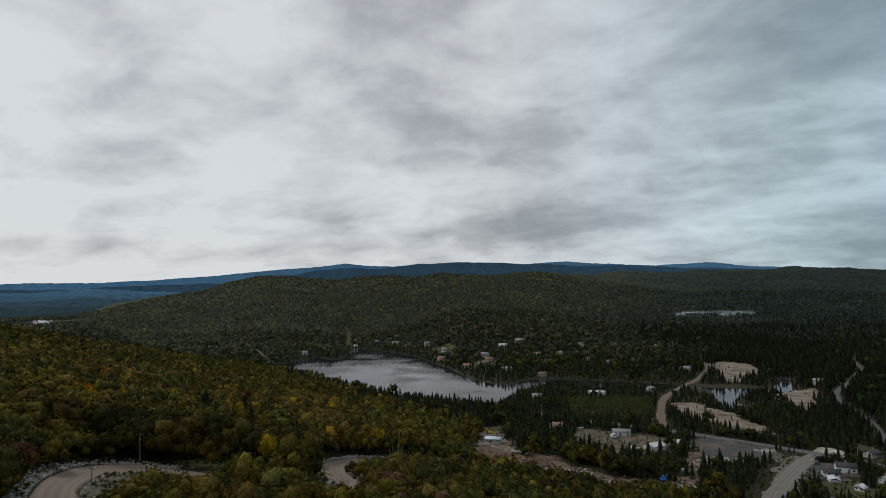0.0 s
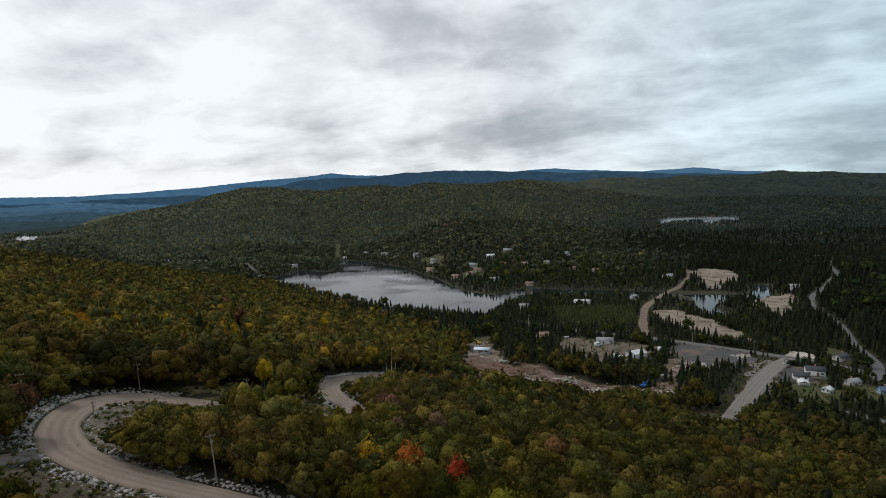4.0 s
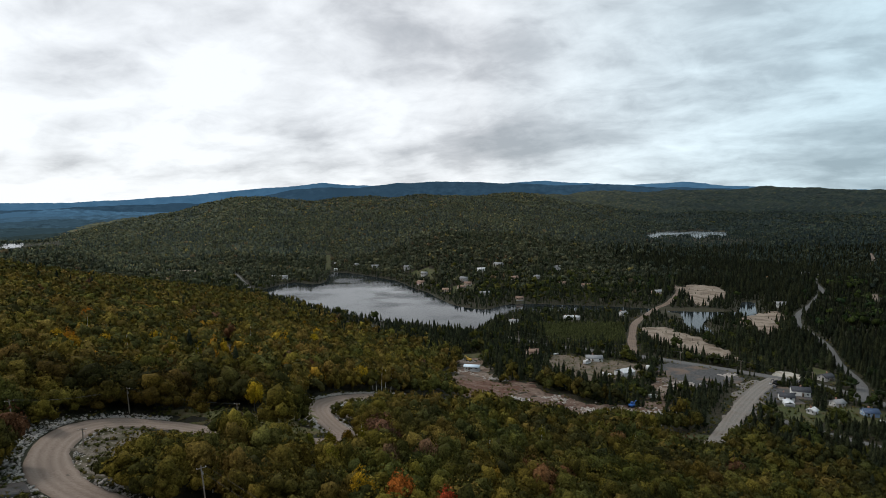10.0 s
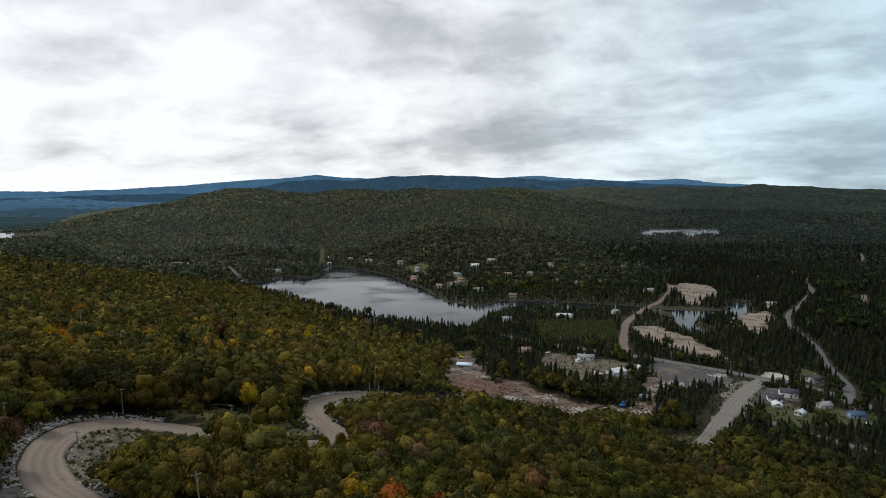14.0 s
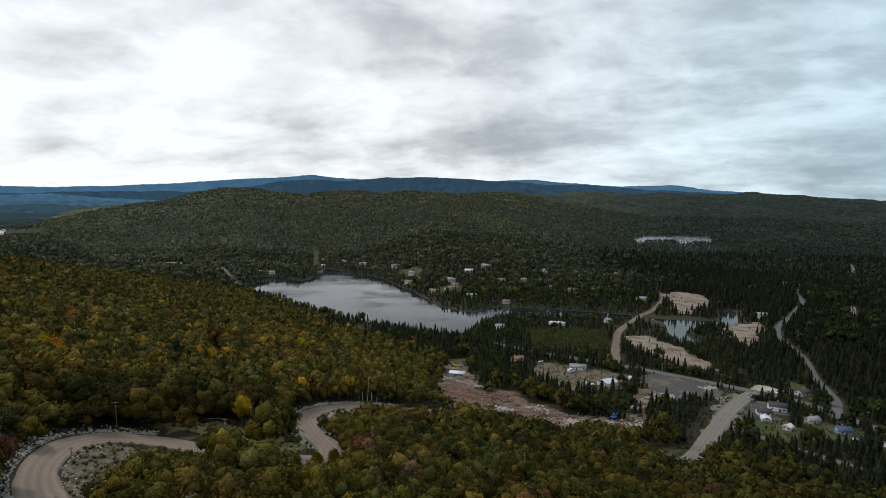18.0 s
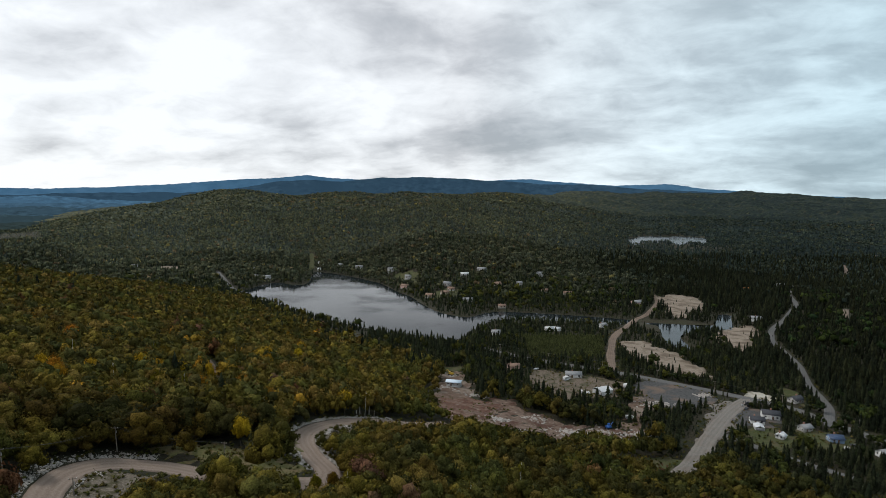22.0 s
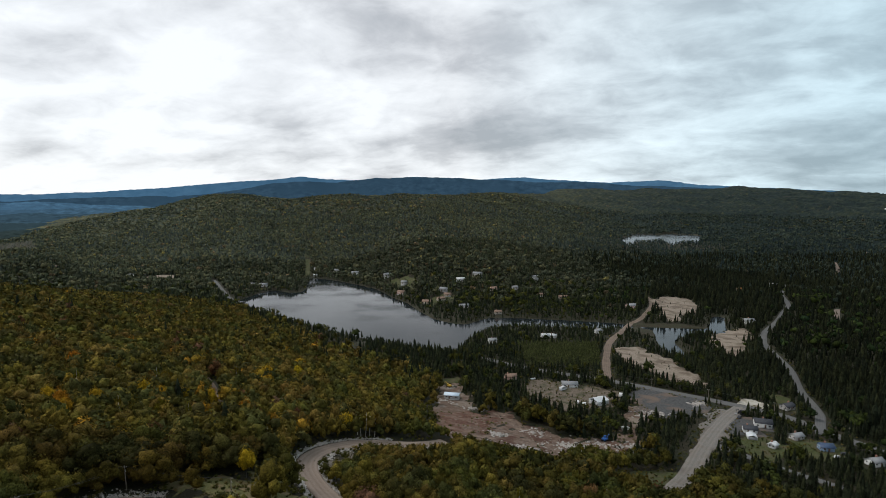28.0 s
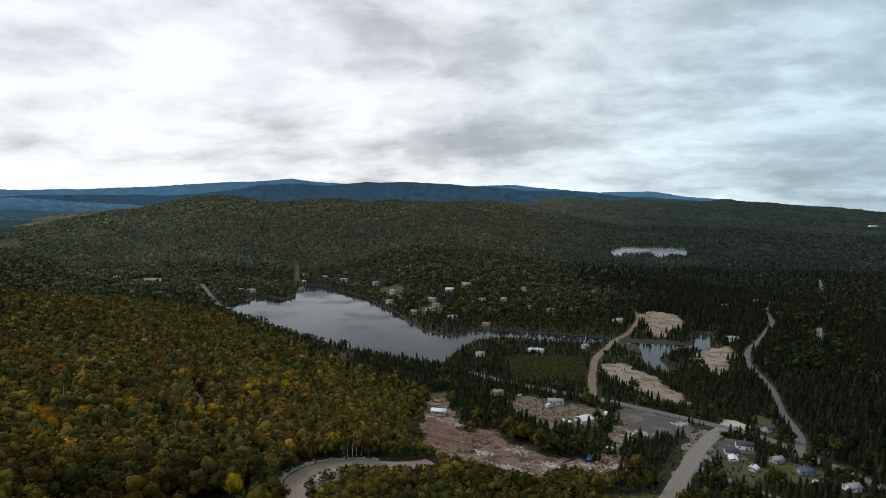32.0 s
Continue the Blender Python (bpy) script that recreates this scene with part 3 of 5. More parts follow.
# ---- far ranges ----
def build_ridge(name, radius, material, label, tops, seed, jag):
    """A wooded range at the horizon; tops: azimuth in degrees and height."""
    az = np.radians(np.linspace(-60, 60, 760))
    crest = np.interp(np.degrees(az), [t[0] for t in tops], [t[1] for t in tops])
    crest = crest + jag * waves(az * 4000, 0 * az, 900, seed) + 0.35 * jag * waves(az * 4000, 0 * az, 260, seed + 1) + 2.5 * waves(az * 4000, 0 * az, 60, seed + 2) + np.random.RandomState(seed).uniform(-1.0, 1.0, len(az))
    f = np.array([[0.0, 0.45], [0.3, 0.62], [0.6, 0.8], [0.85, 0.93], [1.0, 1.0]])
    rr = radius - 700 * (1 - f[:, 0])[:, None]
    up = -20 + (crest + 20) * (f[:, 0] ** 1.3)[:, None] + (14 * waves(az * 4000 + 0 * rr, rr * 3, 500, seed + 3) + 6 * waves(az * 4000 + 0 * rr, rr * 3, 160, seed + 4)) * (f[:, 0] < 1)[:, None]
    x, y = rr * np.sin(az), rr * np.cos(az)
    ob = new(name, mesh(name, np.c_[x.ravel(), y.ravel(), up.ravel()], lattice(5, len(az)), material, True))
    tagged(ob, label, "hills", kind="structure")


build_ridge("backdrop_hills", 4560, M_FAR, "distant wooded range painted in blue haze",
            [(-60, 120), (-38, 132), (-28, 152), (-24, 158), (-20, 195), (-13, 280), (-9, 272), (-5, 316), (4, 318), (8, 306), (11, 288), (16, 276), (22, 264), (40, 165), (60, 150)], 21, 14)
build_ridge("backdrop_hills", 4860, M_FAR2, "range on the horizon painted in pale blue haze",
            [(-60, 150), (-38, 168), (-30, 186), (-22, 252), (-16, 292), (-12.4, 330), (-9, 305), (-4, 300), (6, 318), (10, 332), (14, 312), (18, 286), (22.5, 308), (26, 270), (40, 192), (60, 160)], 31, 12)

# wooded swells of the west valley, one behind the other, haze painted into each
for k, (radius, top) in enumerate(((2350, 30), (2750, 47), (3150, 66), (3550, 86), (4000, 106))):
    build_ridge("backdrop_hills", radius, M_WEST[k], ("forest on the west valley floor, dimmed by painted haze", "lowland forest in the west valley painted in blue-green haze", "lowland forest in the west valley painted in dark blue haze")[min(k, 2)],
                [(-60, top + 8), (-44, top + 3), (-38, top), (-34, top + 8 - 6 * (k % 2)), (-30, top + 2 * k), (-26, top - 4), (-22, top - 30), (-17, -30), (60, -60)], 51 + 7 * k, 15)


def hazed_far_hues(x, y, g, leafy):
    """Greens of the far hills, dulled by painted haze: broadleaf, spruce and a few turning crowns."""
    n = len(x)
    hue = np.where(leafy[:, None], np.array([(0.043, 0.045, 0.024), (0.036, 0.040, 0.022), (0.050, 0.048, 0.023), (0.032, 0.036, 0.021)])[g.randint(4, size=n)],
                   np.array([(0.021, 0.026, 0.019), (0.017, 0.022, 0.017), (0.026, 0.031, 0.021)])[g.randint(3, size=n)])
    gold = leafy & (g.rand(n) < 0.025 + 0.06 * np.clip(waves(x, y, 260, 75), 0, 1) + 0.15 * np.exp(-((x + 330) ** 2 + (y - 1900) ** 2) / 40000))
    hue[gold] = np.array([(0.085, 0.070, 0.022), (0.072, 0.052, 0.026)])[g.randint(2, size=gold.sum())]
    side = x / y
    # haze put into the hue: bluer throughout, paler towards the west
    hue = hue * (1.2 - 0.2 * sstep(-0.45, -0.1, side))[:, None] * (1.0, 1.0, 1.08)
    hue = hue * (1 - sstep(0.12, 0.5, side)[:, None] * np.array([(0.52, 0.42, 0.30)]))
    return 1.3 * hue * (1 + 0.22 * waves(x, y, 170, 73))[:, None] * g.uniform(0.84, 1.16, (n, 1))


def far_leafy(x, y, g):
    return g.rand(len(x)) < 0.62 + 0.35 * waves(x, y, 300, 71) - 0.25 * sstep(0.1, 0.4, x / y)


def build_canopy():
    """The unbroken treetops of the far woods, crown beside crown."""
    az = np.radians(np.linspace(-46, 46, 580))
    rad = np.concatenate([np.arange(1160, 2400, 11.0), np.arange(2400, 3300, 17.0), np.arange(3300, 4800, 28.0)])
    g = np.random.RandomState(77)
    r, a = np.meshgrid(rad, az, indexing="ij")
    r = r + g.uniform(-5, 5, r.shape)
    a = a + g.uniform(-0.0012, 0.0012, a.shape)
    x, y = (r * np.sin(a)).ravel(), (r * np.cos(a)).ravel()
    z = ground(x, y) + np.where(np.hypot(x, y) < 2350, g.uniform(0, 5.5, x.shape), g.uniform(-1, 8, x.shape))
    edge = (r <= rad[0] + 6).ravel()
    z[edge] -= 12
    # darkened to stand in for the crown shadows this sheet lacks
    hue = 0.85 * hazed_far_hues(x, y, g, far_leafy(x, y, g))
    wet = inside(LAKE_FAR, x, y) | inside(LAKE_WEST, x, y)
    z[wet] -= 40
    shore = np.minimum(gap(LAKE_FAR, x, y, True), gap(LAKE_WEST, x, y, True))
    z[shore < 14] -= 6
    z[(shore < 130) & (x > 400) & (np.hypot(x, y) < 1600)] -= 4
    z[gap(LAKE_WEST, x, y, True) < 75] -= 6
    home = np.zeros(len(x), bool)
    for hx, hy, rr in YARDS:
        home |= np.hypot(x - hx, y - hy) < rr + 6
    for line, width in ROADS:
        home |= gap(line, x, y) < width
    z[home] = ground(x[home], y[home]) - 3
    ob = new("far_forest", mesh("far_forest", np.c_[x, y, z], lattice(len(rad), len(az)), M_LEAF, False, hue))
    tagged(ob, "unbroken dark green treetops of the far hills", "forest", kind="stuff")


# ---- trees ----
rng = np.random.RandomState(7)


def ico(level):
    """A ball of 20 or 80 triangles, radius 1."""
    p = (1 + 5**0.5) / 2
    V = [(-1, p, 0), (1, p, 0), (-1, -p, 0), (1, -p, 0), (0, -1, p), (0, 1, p), (0, -1, -p), (0, 1, -p), (p, 0, -1), (p, 0, 1), (-p, 0, -1), (-p, 0, 1)]
    F = [(0, 11, 5), (0, 5, 1), (0, 1, 7), (0, 7, 10), (0, 10, 11), (1, 5, 9), (5, 11, 4), (11, 10, 2), (10, 7, 6), (7, 1, 8), (3, 9, 4), (3, 4, 2), (3, 2, 6), (3, 6, 8), (3, 8, 9), (4, 9, 5), (2, 4, 11), (6, 2, 10), (8, 6, 7), (9, 8, 1)]
    V = [np.array(v) / np.linalg.norm(v) for v in V]
    for step in range(level):
        seen, out = {}, []

        def half(i, j):
            k = (min(i, j), max(i, j))
            if k not in seen:
                m = V[i] + V[j]
                V.append(m / np.linalg.norm(m))
                seen[k] = len(V) - 1
            return seen[k]

        for x, y, z in F:
            a, b, c = half(x, y), half(y, z), half(z, x)
            out += [(x, a, c), (y, b, a), (z, c, b), (a, b, c)]
        F = out
    return np.array(V), np.array(F)


ICO = [ico(0), ico(1)]


def blob(n_leaf, size, lobes, rng, level=0, core=True):
    """A broadleaf crown 1 high and 1 wide over its foot: rounded boughs with an uneven skin and loose leaf clumps on them."""
    V, Fq, n = [], [], 0
    boughs = [(rng.uniform(-0.04, 0.04), rng.uniform(-0.04, 0.04), 0.68, 0.27 + 0.10 / lobes)]
    turn = rng.uniform(0, 6.28)
    for i in range(lobes - 1):
        a = turn + 2 * math.pi * i / max(lobes - 1, 1) + rng.uniform(-0.4, 0.4)
        reach = rng.uniform(0.2, 0.32)
        boughs.append((reach * math.cos(a), reach * math.sin(a), rng.uniform(0.34, 0.62), rng.uniform(0.18, 0.25)))
    if core:
        for cx, cy, cz, r in boughs:
            bv, bf = ICO[level]
            skin = r * (0.84 + rng.uniform(-0.34, 0.22, (len(bv), 1))) * bv * (1, 1, 0.92)
            V.append(skin + (cx, cy, cz))
            Fq += [(n + i, n + j, n + k, n + k) for i, j, k in bf]
            n += len(bv)
    for i in range(n_leaf):
        cx, cy, cz, r = boughs[rng.randint(len(boughs))]
        d = rng.randn(3)
        d[2] = abs(d[2]) * 1.1 - 0.3
        d /= np.linalg.norm(d)
        c = np.array([cx, cy, cz]) + d * r * rng.uniform(0.84, 1.22)
        nrm = d + 0.5 * rng.randn(3)
        nrm /= np.linalg.norm(nrm)
        t = np.cross(nrm, rng.randn(3))
        t /= np.linalg.norm(t)
        b = np.cross(nrm, t)
        s = size * rng.uniform(0.6, 1.35)
        V.append(np.array([c - s * t * 0.62, c - b * s * 0.3 + s * t * 0.5, c + b * s * 0.7]))
        Fq.append((n, n + 1, n + 2, n + 2))
        n += 3
    return np.vstack(V), np.array(Fq)


def tris_of(quads):
    """Quads, some with their last corner doubled, as triangles."""
    t = np.vstack([quads[:, [0, 1, 2]], quads[:, [0, 2, 3]]])
    return t[(t[:, 0] != t[:, 2]) & (t[:, 1] != t[:, 2])]


def spruce(tiers, sides, rng):
    """A narrow conifer about 1 high, with drooping ragged tiers."""
    V, Ft, n = [], [], 0
    for k in range(tiers):
        z0 = 0.06 + 0.86 * k / tiers
        top = min(1.0, z0 + 1.55 / tiers)
        r = 0.19 * (1 - z0) ** 0.85 + 0.012
        turn = rng.uniform(0, 6.28)
        V.append((0, 0, 1.0 if k == tiers - 1 else top))
        for s in range(sides * 2):
            a = turn + math.pi * s / sides
            rr = r * (rng.uniform(0.85, 1.2) if s % 2 == 0 else rng.uniform(0.45, 0.6))
            V.append((rr * math.cos(a), rr * math.sin(a), z0 - (0.03 if s % 2 == 0 else -0.02)))
        for s in range(sides * 2):
            Ft.append((n, n + 1 + s, n + 1 + (s + 1) % (sides * 2)))
        n += sides * 2 + 1
    return np.array(V), np.array(Ft)


GREENS = np.array([(0.060, 0.052, 0.010), (0.048, 0.046, 0.010), (0.072, 0.058, 0.010), (0.040, 0.040, 0.010), (0.074, 0.056, 0.013), (0.032, 0.034, 0.010)])
AUTUMN = np.array([(0.22, 0.125, 0.013), (0.17, 0.115, 0.014), (0.115, 0.060, 0.024), (0.085, 0.05, 0.028), (0.10, 0.055, 0.026)])
DARKS = np.array([(0.015, 0.0185, 0.010), (0.019, 0.023, 0.011), (0.012, 0.016, 0.009), (0.023, 0.026, 0.012)])


def plant(name, shapes, x, y, high, wide, hue, label, sink=0.0, category="forest"):
    """Many trees as one stand of woodland."""
    z = ground(x, y) - sink
    VV, FF, HH, off = [], [], [], 0
    pick = rng.randint(len(shapes), size=len(x))
    turn = rng.uniform(0, 6.28, len(x))
    for s, (V, T) in enumerate(shapes):
        m = np.nonzero(pick == s)[0]
        if not len(m):
            continue
        c, sn = np.cos(turn[m])[:, None], np.sin(turn[m])[:, None]
        vx = (V[:, 0] * c - V[:, 1] * sn) * wide[m, None] + x[m, None]
        vy = (V[:, 0] * sn + V[:, 1] * c) * wide[m, None] + y[m, None]
        vz = V[:, 2] * high[m, None] + z[m, None]
        VV.append(np.stack([vx, vy, vz], -1).reshape(-1, 3))
        FF.append((T[None] + (np.arange(len(m)) * len(V))[:, None, None] + off).reshape(-1, 3))
        HH.append(np.repeat(hue[m], len(V), 0))
        off += len(m) * len(V)
    ob = new(name, mesh(name, np.vstack(VV), np.vstack(FF), M_LEAF, not name.startswith("spruce"), np.vstack(HH)))
    return tagged(ob, label, category, kind="stuff")


def free(x, y, margin=0.0, roads=True):
    ok = np.ones(len(x), bool)
    for poly, level in WATERS:
        ok &= ~inside(poly, x, y)
    for line, w in ROADS:
        ok &= gap(line, x, y) > w * 0.5 + 2.0 + margin
    for p, clear in PATCHES:
        ok &= ~(inside(p, x, y) & (rng.rand(len(x)) < clear))
    return ok


def scatter(x0, x1, y0, y1, gap_x, jitter=0.42):
    gx, gy = np.meshgrid(np.arange(x0, x1, gap_x), np.arange(y0, y1, gap_x * 0.9))
    gx = gx + (np.arange(gx.shape[0]) % 2)[:, None] * gap_x * 0.5
    x, y = gx.ravel(), gy.ravel()
    return x + rng.uniform(-jitter, jitter, len(x)) * gap_x, y + rng.uniform(-jitter, jitter, len(y)) * gap_x


def seen_sector(x, y, spare=40):
    return np.abs(x) < 0.86 * (y + 20) + spare


def hues(x, y, autumn):
    """Broadleaf hues, with autumn colour in drifts."""
    h = 1.22 * GREENS[rng.randint(len(GREENS), size=len(x))] * rng.uniform(0.75, 1.3, (len(x), 1))
    drift = np.clip(0.25 + 1.1 * waves(x, y, 90, 41), 0.03, 1.5)
    turned = rng.rand(len(x)) < autumn * drift * 2
    h[turned] = AUTUMN[rng.randint(len(AUTUMN), size=turned.sum())] * rng.uniform(0.7, 1.1, (turned.sum(), 1))
    return h


HOUSES = [
    # x, y, turn, width, depth, wall height, wall, roof
    (197, 323, -18, 7.5, 5.5, 2.7, "white", "dark"), (210, 331, -20, 9.5, 6.5, 3.4, "white", "dark"), (219, 312, 15, 6.5, 5, 2.7, "grey", "grey"), (226, 297, -10, 7, 5.5, 2.8, "blue", "blue"),
    (240, 279, 10, 7.5, 5.5, 2.7, "white", "grey"), (246, 362, 20, 8, 6, 2.8, "grey", "dark"), (108, 410, -8, 11.5, 6, 2.7, "white", "grey"), (66, 430, 12, 8.5, 6, 2.7, "pink", "brown"),
    (65, 545, 5, 8, 7, 3.0, "white", "grey"), (122, 565, 8, 8, 5, 2.6, "white", "white"), (130, 564, -32, 7, 5, 2.6, "white", "white"), (183, 584, 30, 7.5, 6, 2.9, "white", "grey"),
    (82, 893, -26, 14, 8, 4.6, "grey", "grey"), (53, 869, 10, 13, 8, 3.4, "white", "white"), (25, 822, -34, 12, 8, 3.4, "grey", "grey"), (99, 824, 20, 10, 8, 3.0, "pink", "brown"),
    (176, 900, 4, 10, 8, 3.4, "white", "grey"), (-38, 841, -30, 12, 8, 3.5, "pink", "brown"), (-132, 1036, 6, 13, 8, 4.0, "white", "grey"), (-214, 1098, 28, 11, 8, 3.5, "white", "grey"),
    (-172, 1073, -35, 11, 7, 3.0, "grey", "grey"), (195, 787, 6, 13, 7, 2.8, "tan", "brown"), (0, 763, -10, 12, 8, 3.0, "tan", "brown"), (270, 722, 15, 13, 9, 3.6, "pink", "grey"),
    (90, 697, 4, 9, 6, 2.6, "tan", "brown"), (-343, 996, 15, 13, 8, 3.2, "white", "grey"), (-323, 1010, 12, 14, 8, 3.2, "white", "grey"), (-282, 915, -28, 11, 7, 3.0, "grey", "grey"),
    (-266, 915, 10, 12, 8, 3.0, "white", "grey"), (571, 899, -10, 14, 9, 4.0, "white", "grey"), (490, 857, 12, 8, 7, 3.0, "tan", "orange"), (375, 632, -6, 12, 8, 3.4, "white", "grey"),
    (17, 381, -14, 10, 6, 2.8, "grey", "pale_blue"),
    (-295, 1036, -10, 12, 8, 3.0, "white", "grey"), (-68, 966, 20, 11, 8, 3.2, "grey", "grey"), (-36, 896, -20, 9, 7, 3.0, "grey", "grey"), (20, 776, 25, 11, 7, 2.8, "tan", "brown"), (30, 797, -15, 10, 7, 2.8, "tan", "brown"),
    (133, 834, 10, 8, 7, 2.8, "grey", "grey"), (165, 799, -5, 10, 7, 2.8, "tan", "brown"), (49, 730, 8, 12, 7, 2.8, "grey", "grey"), (-208, 1050, 5, 7, 5, 2.4, "white", "white"),
    (-541, 1034, 20, 11, 7, 2.8, "white", "grey"), (-524, 1052, -15, 10, 7, 2.8, "grey", "grey"), (-528, 1012, 30, 9, 7, 2.6, "white", "white"), (-558, 1016, 0, 10, 7, 2.8, "tan", "grey"), (-572, 1042, -25, 11, 7, 2.8, "grey", "grey"),
    (1868, 2219, 10, 34, 14, 6.0, "white", "grey")]
YARDS = [(x, y, 0.5 * max(w, d) + (2.5 if y < 700 else 1.0)) for x, y, a, w, d, *rest in HOUSES] + [(119, 373, 8), (198, 301, 5), (193, 314, 5), (-100, 127, 3), (-89, 156, 3), (-61, 160, 3), (-45, 102, 4)]


def off_sightlines(x, y):
    """Away from houses and poles, and from a gap towards the camera that keeps them in view."""
    ok = np.ones(len(x), bool)
    for hx, hy, r in YARDS:
        reach = (7 if hy > 320 else 4) + 0.004 * hy if hy < 700 else 9
        d = np.hypot(hx, hy)
        ok &= gap([(hx, hy), (hx - hx / d * reach, hy - hy / d * reach)], x, y) > r
    return ok


def sightline_cap(x, y, high):
    """Tree heights cut to fit the camera's view, so the roads and dirt clearings show over them."""
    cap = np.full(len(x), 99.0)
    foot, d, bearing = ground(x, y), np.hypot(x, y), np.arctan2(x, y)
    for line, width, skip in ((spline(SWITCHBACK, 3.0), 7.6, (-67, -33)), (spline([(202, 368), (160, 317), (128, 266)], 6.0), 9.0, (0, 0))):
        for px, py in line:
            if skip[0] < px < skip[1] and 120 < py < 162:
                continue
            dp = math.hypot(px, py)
            # camera height from which this stretch of road must show
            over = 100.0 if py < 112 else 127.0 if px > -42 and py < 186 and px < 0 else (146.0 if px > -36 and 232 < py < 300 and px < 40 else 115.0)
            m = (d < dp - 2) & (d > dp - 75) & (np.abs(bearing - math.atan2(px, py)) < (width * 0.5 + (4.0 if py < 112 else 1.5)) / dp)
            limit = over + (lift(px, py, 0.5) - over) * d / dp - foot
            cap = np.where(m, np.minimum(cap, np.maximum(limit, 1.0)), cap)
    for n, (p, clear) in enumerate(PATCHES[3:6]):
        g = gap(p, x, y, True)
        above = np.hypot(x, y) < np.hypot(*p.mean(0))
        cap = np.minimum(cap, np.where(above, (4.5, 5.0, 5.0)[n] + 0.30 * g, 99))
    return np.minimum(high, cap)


def as_tris(q):
    return q[0], tris_of(q[1])


# the "dark" kind has shade and lens falloff put into its leaf colour
LEAF_KINDS = {"green": (0.060, 0.050, 0.006), "olive": (0.087, 0.064, 0.006), "deep_green": (0.040, 0.038, 0.006), "dark": (0.028, 0.030, 0.007), "lime": (0.13, 0.112, 0.012), "yellow": (0.30, 0.165, 0.012), "russet": (0.105, 0.058, 0.022), "red": (0.30, 0.052, 0.018)}


def tube(pts, r0, r1, sides=5):
    """A tapered limb along points, as corners and faces."""
    p = np.array(pts, float)
    n = len(p)
    rad = np.linspace(r0, r1, n)[:, None]
    a = np.linspace(0, 2 * math.pi, sides, endpoint=False)
    way = np.gradient(p, axis=0)
    way /= np.linalg.norm(way, axis=1)[:, None] + 1e-9
    s = np.cross(way, (0.31, 0.95, 0.02))
    s /= np.linalg.norm(s, axis=1)[:, None]
    t = np.cross(way, s)
    V = p[:, None] + rad[:, None] * (s[:, None] * np.cos(a)[None, :, None] + t[:, None] * np.sin(a)[None, :, None])
    return V.reshape(-1, 3), lattice(n, sides, True)


def merge(pieces):
    V, F, off = [], [], 0
    for v, f in pieces:
        V.append(v)
        F.append(np.asarray(f) + off)
        off += len(v)
    return np.vstack(V), np.vstack(F)


def trunk_shape(g, slim=1.0):
    lean = g.uniform(-0.04, 0.04, 2)
    stem = [(lean[0] * h, lean[1] * h, h) for h in (-0.06, 0.0, 0.2, 0.45, 0.75)]
    out = [tube(stem, 0.026 * slim, 0.008 * slim, 6)]
    for i in range(5):
        h, a = g.uniform(0.25, 0.6), g.uniform(0, 6.28)
        b = np.array([lean[0] * h, lean[1] * h, h])
        tip = b + np.array([0.22 * math.cos(a), 0.22 * math.sin(a), g.uniform(0.12, 0.24)])
        out.append(tube([b, (b + tip) / 2 + (0, 0, -0.015), tip], 0.009 * slim, 0.003 * slim, 4))
    return merge(out)


TREE_KIT = {}


def tree_kit():
    """One tree of each leaf colour and shape, to be copied."""
    for kind, colour in LEAF_KINDS.items():
        leaf = leafage("leaves_" + kind, colour)
        for k in range(2):
            g = np.random.RandomState(len(TREE_KIT) + 50)
            V, F = trunk_shape(g)
            crown = mesh("crown", *as_tris(blob(1400, 0.045, 12, g, 1)), leaf, True)
            TREE_KIT[kind, k] = mesh("trunk", V, F, M_BARK, True), crown


def single_tree(x, y, high, wide, kind, label, group="trees above the road", birch=False):
    k = int(abs(x * 13 + y * 7)) % 2
    trunk, crown = TREE_KIT[kind, k]
    root = tagged(new("tree"), label, "tree", group)
    root.matrix_world = Matrix.LocRotScale((x, y, lift(x, y)), Euler((0, 0, (x * 3.7 + y * 1.3) % 6.28)), (wide, wide, high))
    for nm, me in (("trunk", trunk), ("crown", crown)):
        new(nm, me).parent = root
    return root


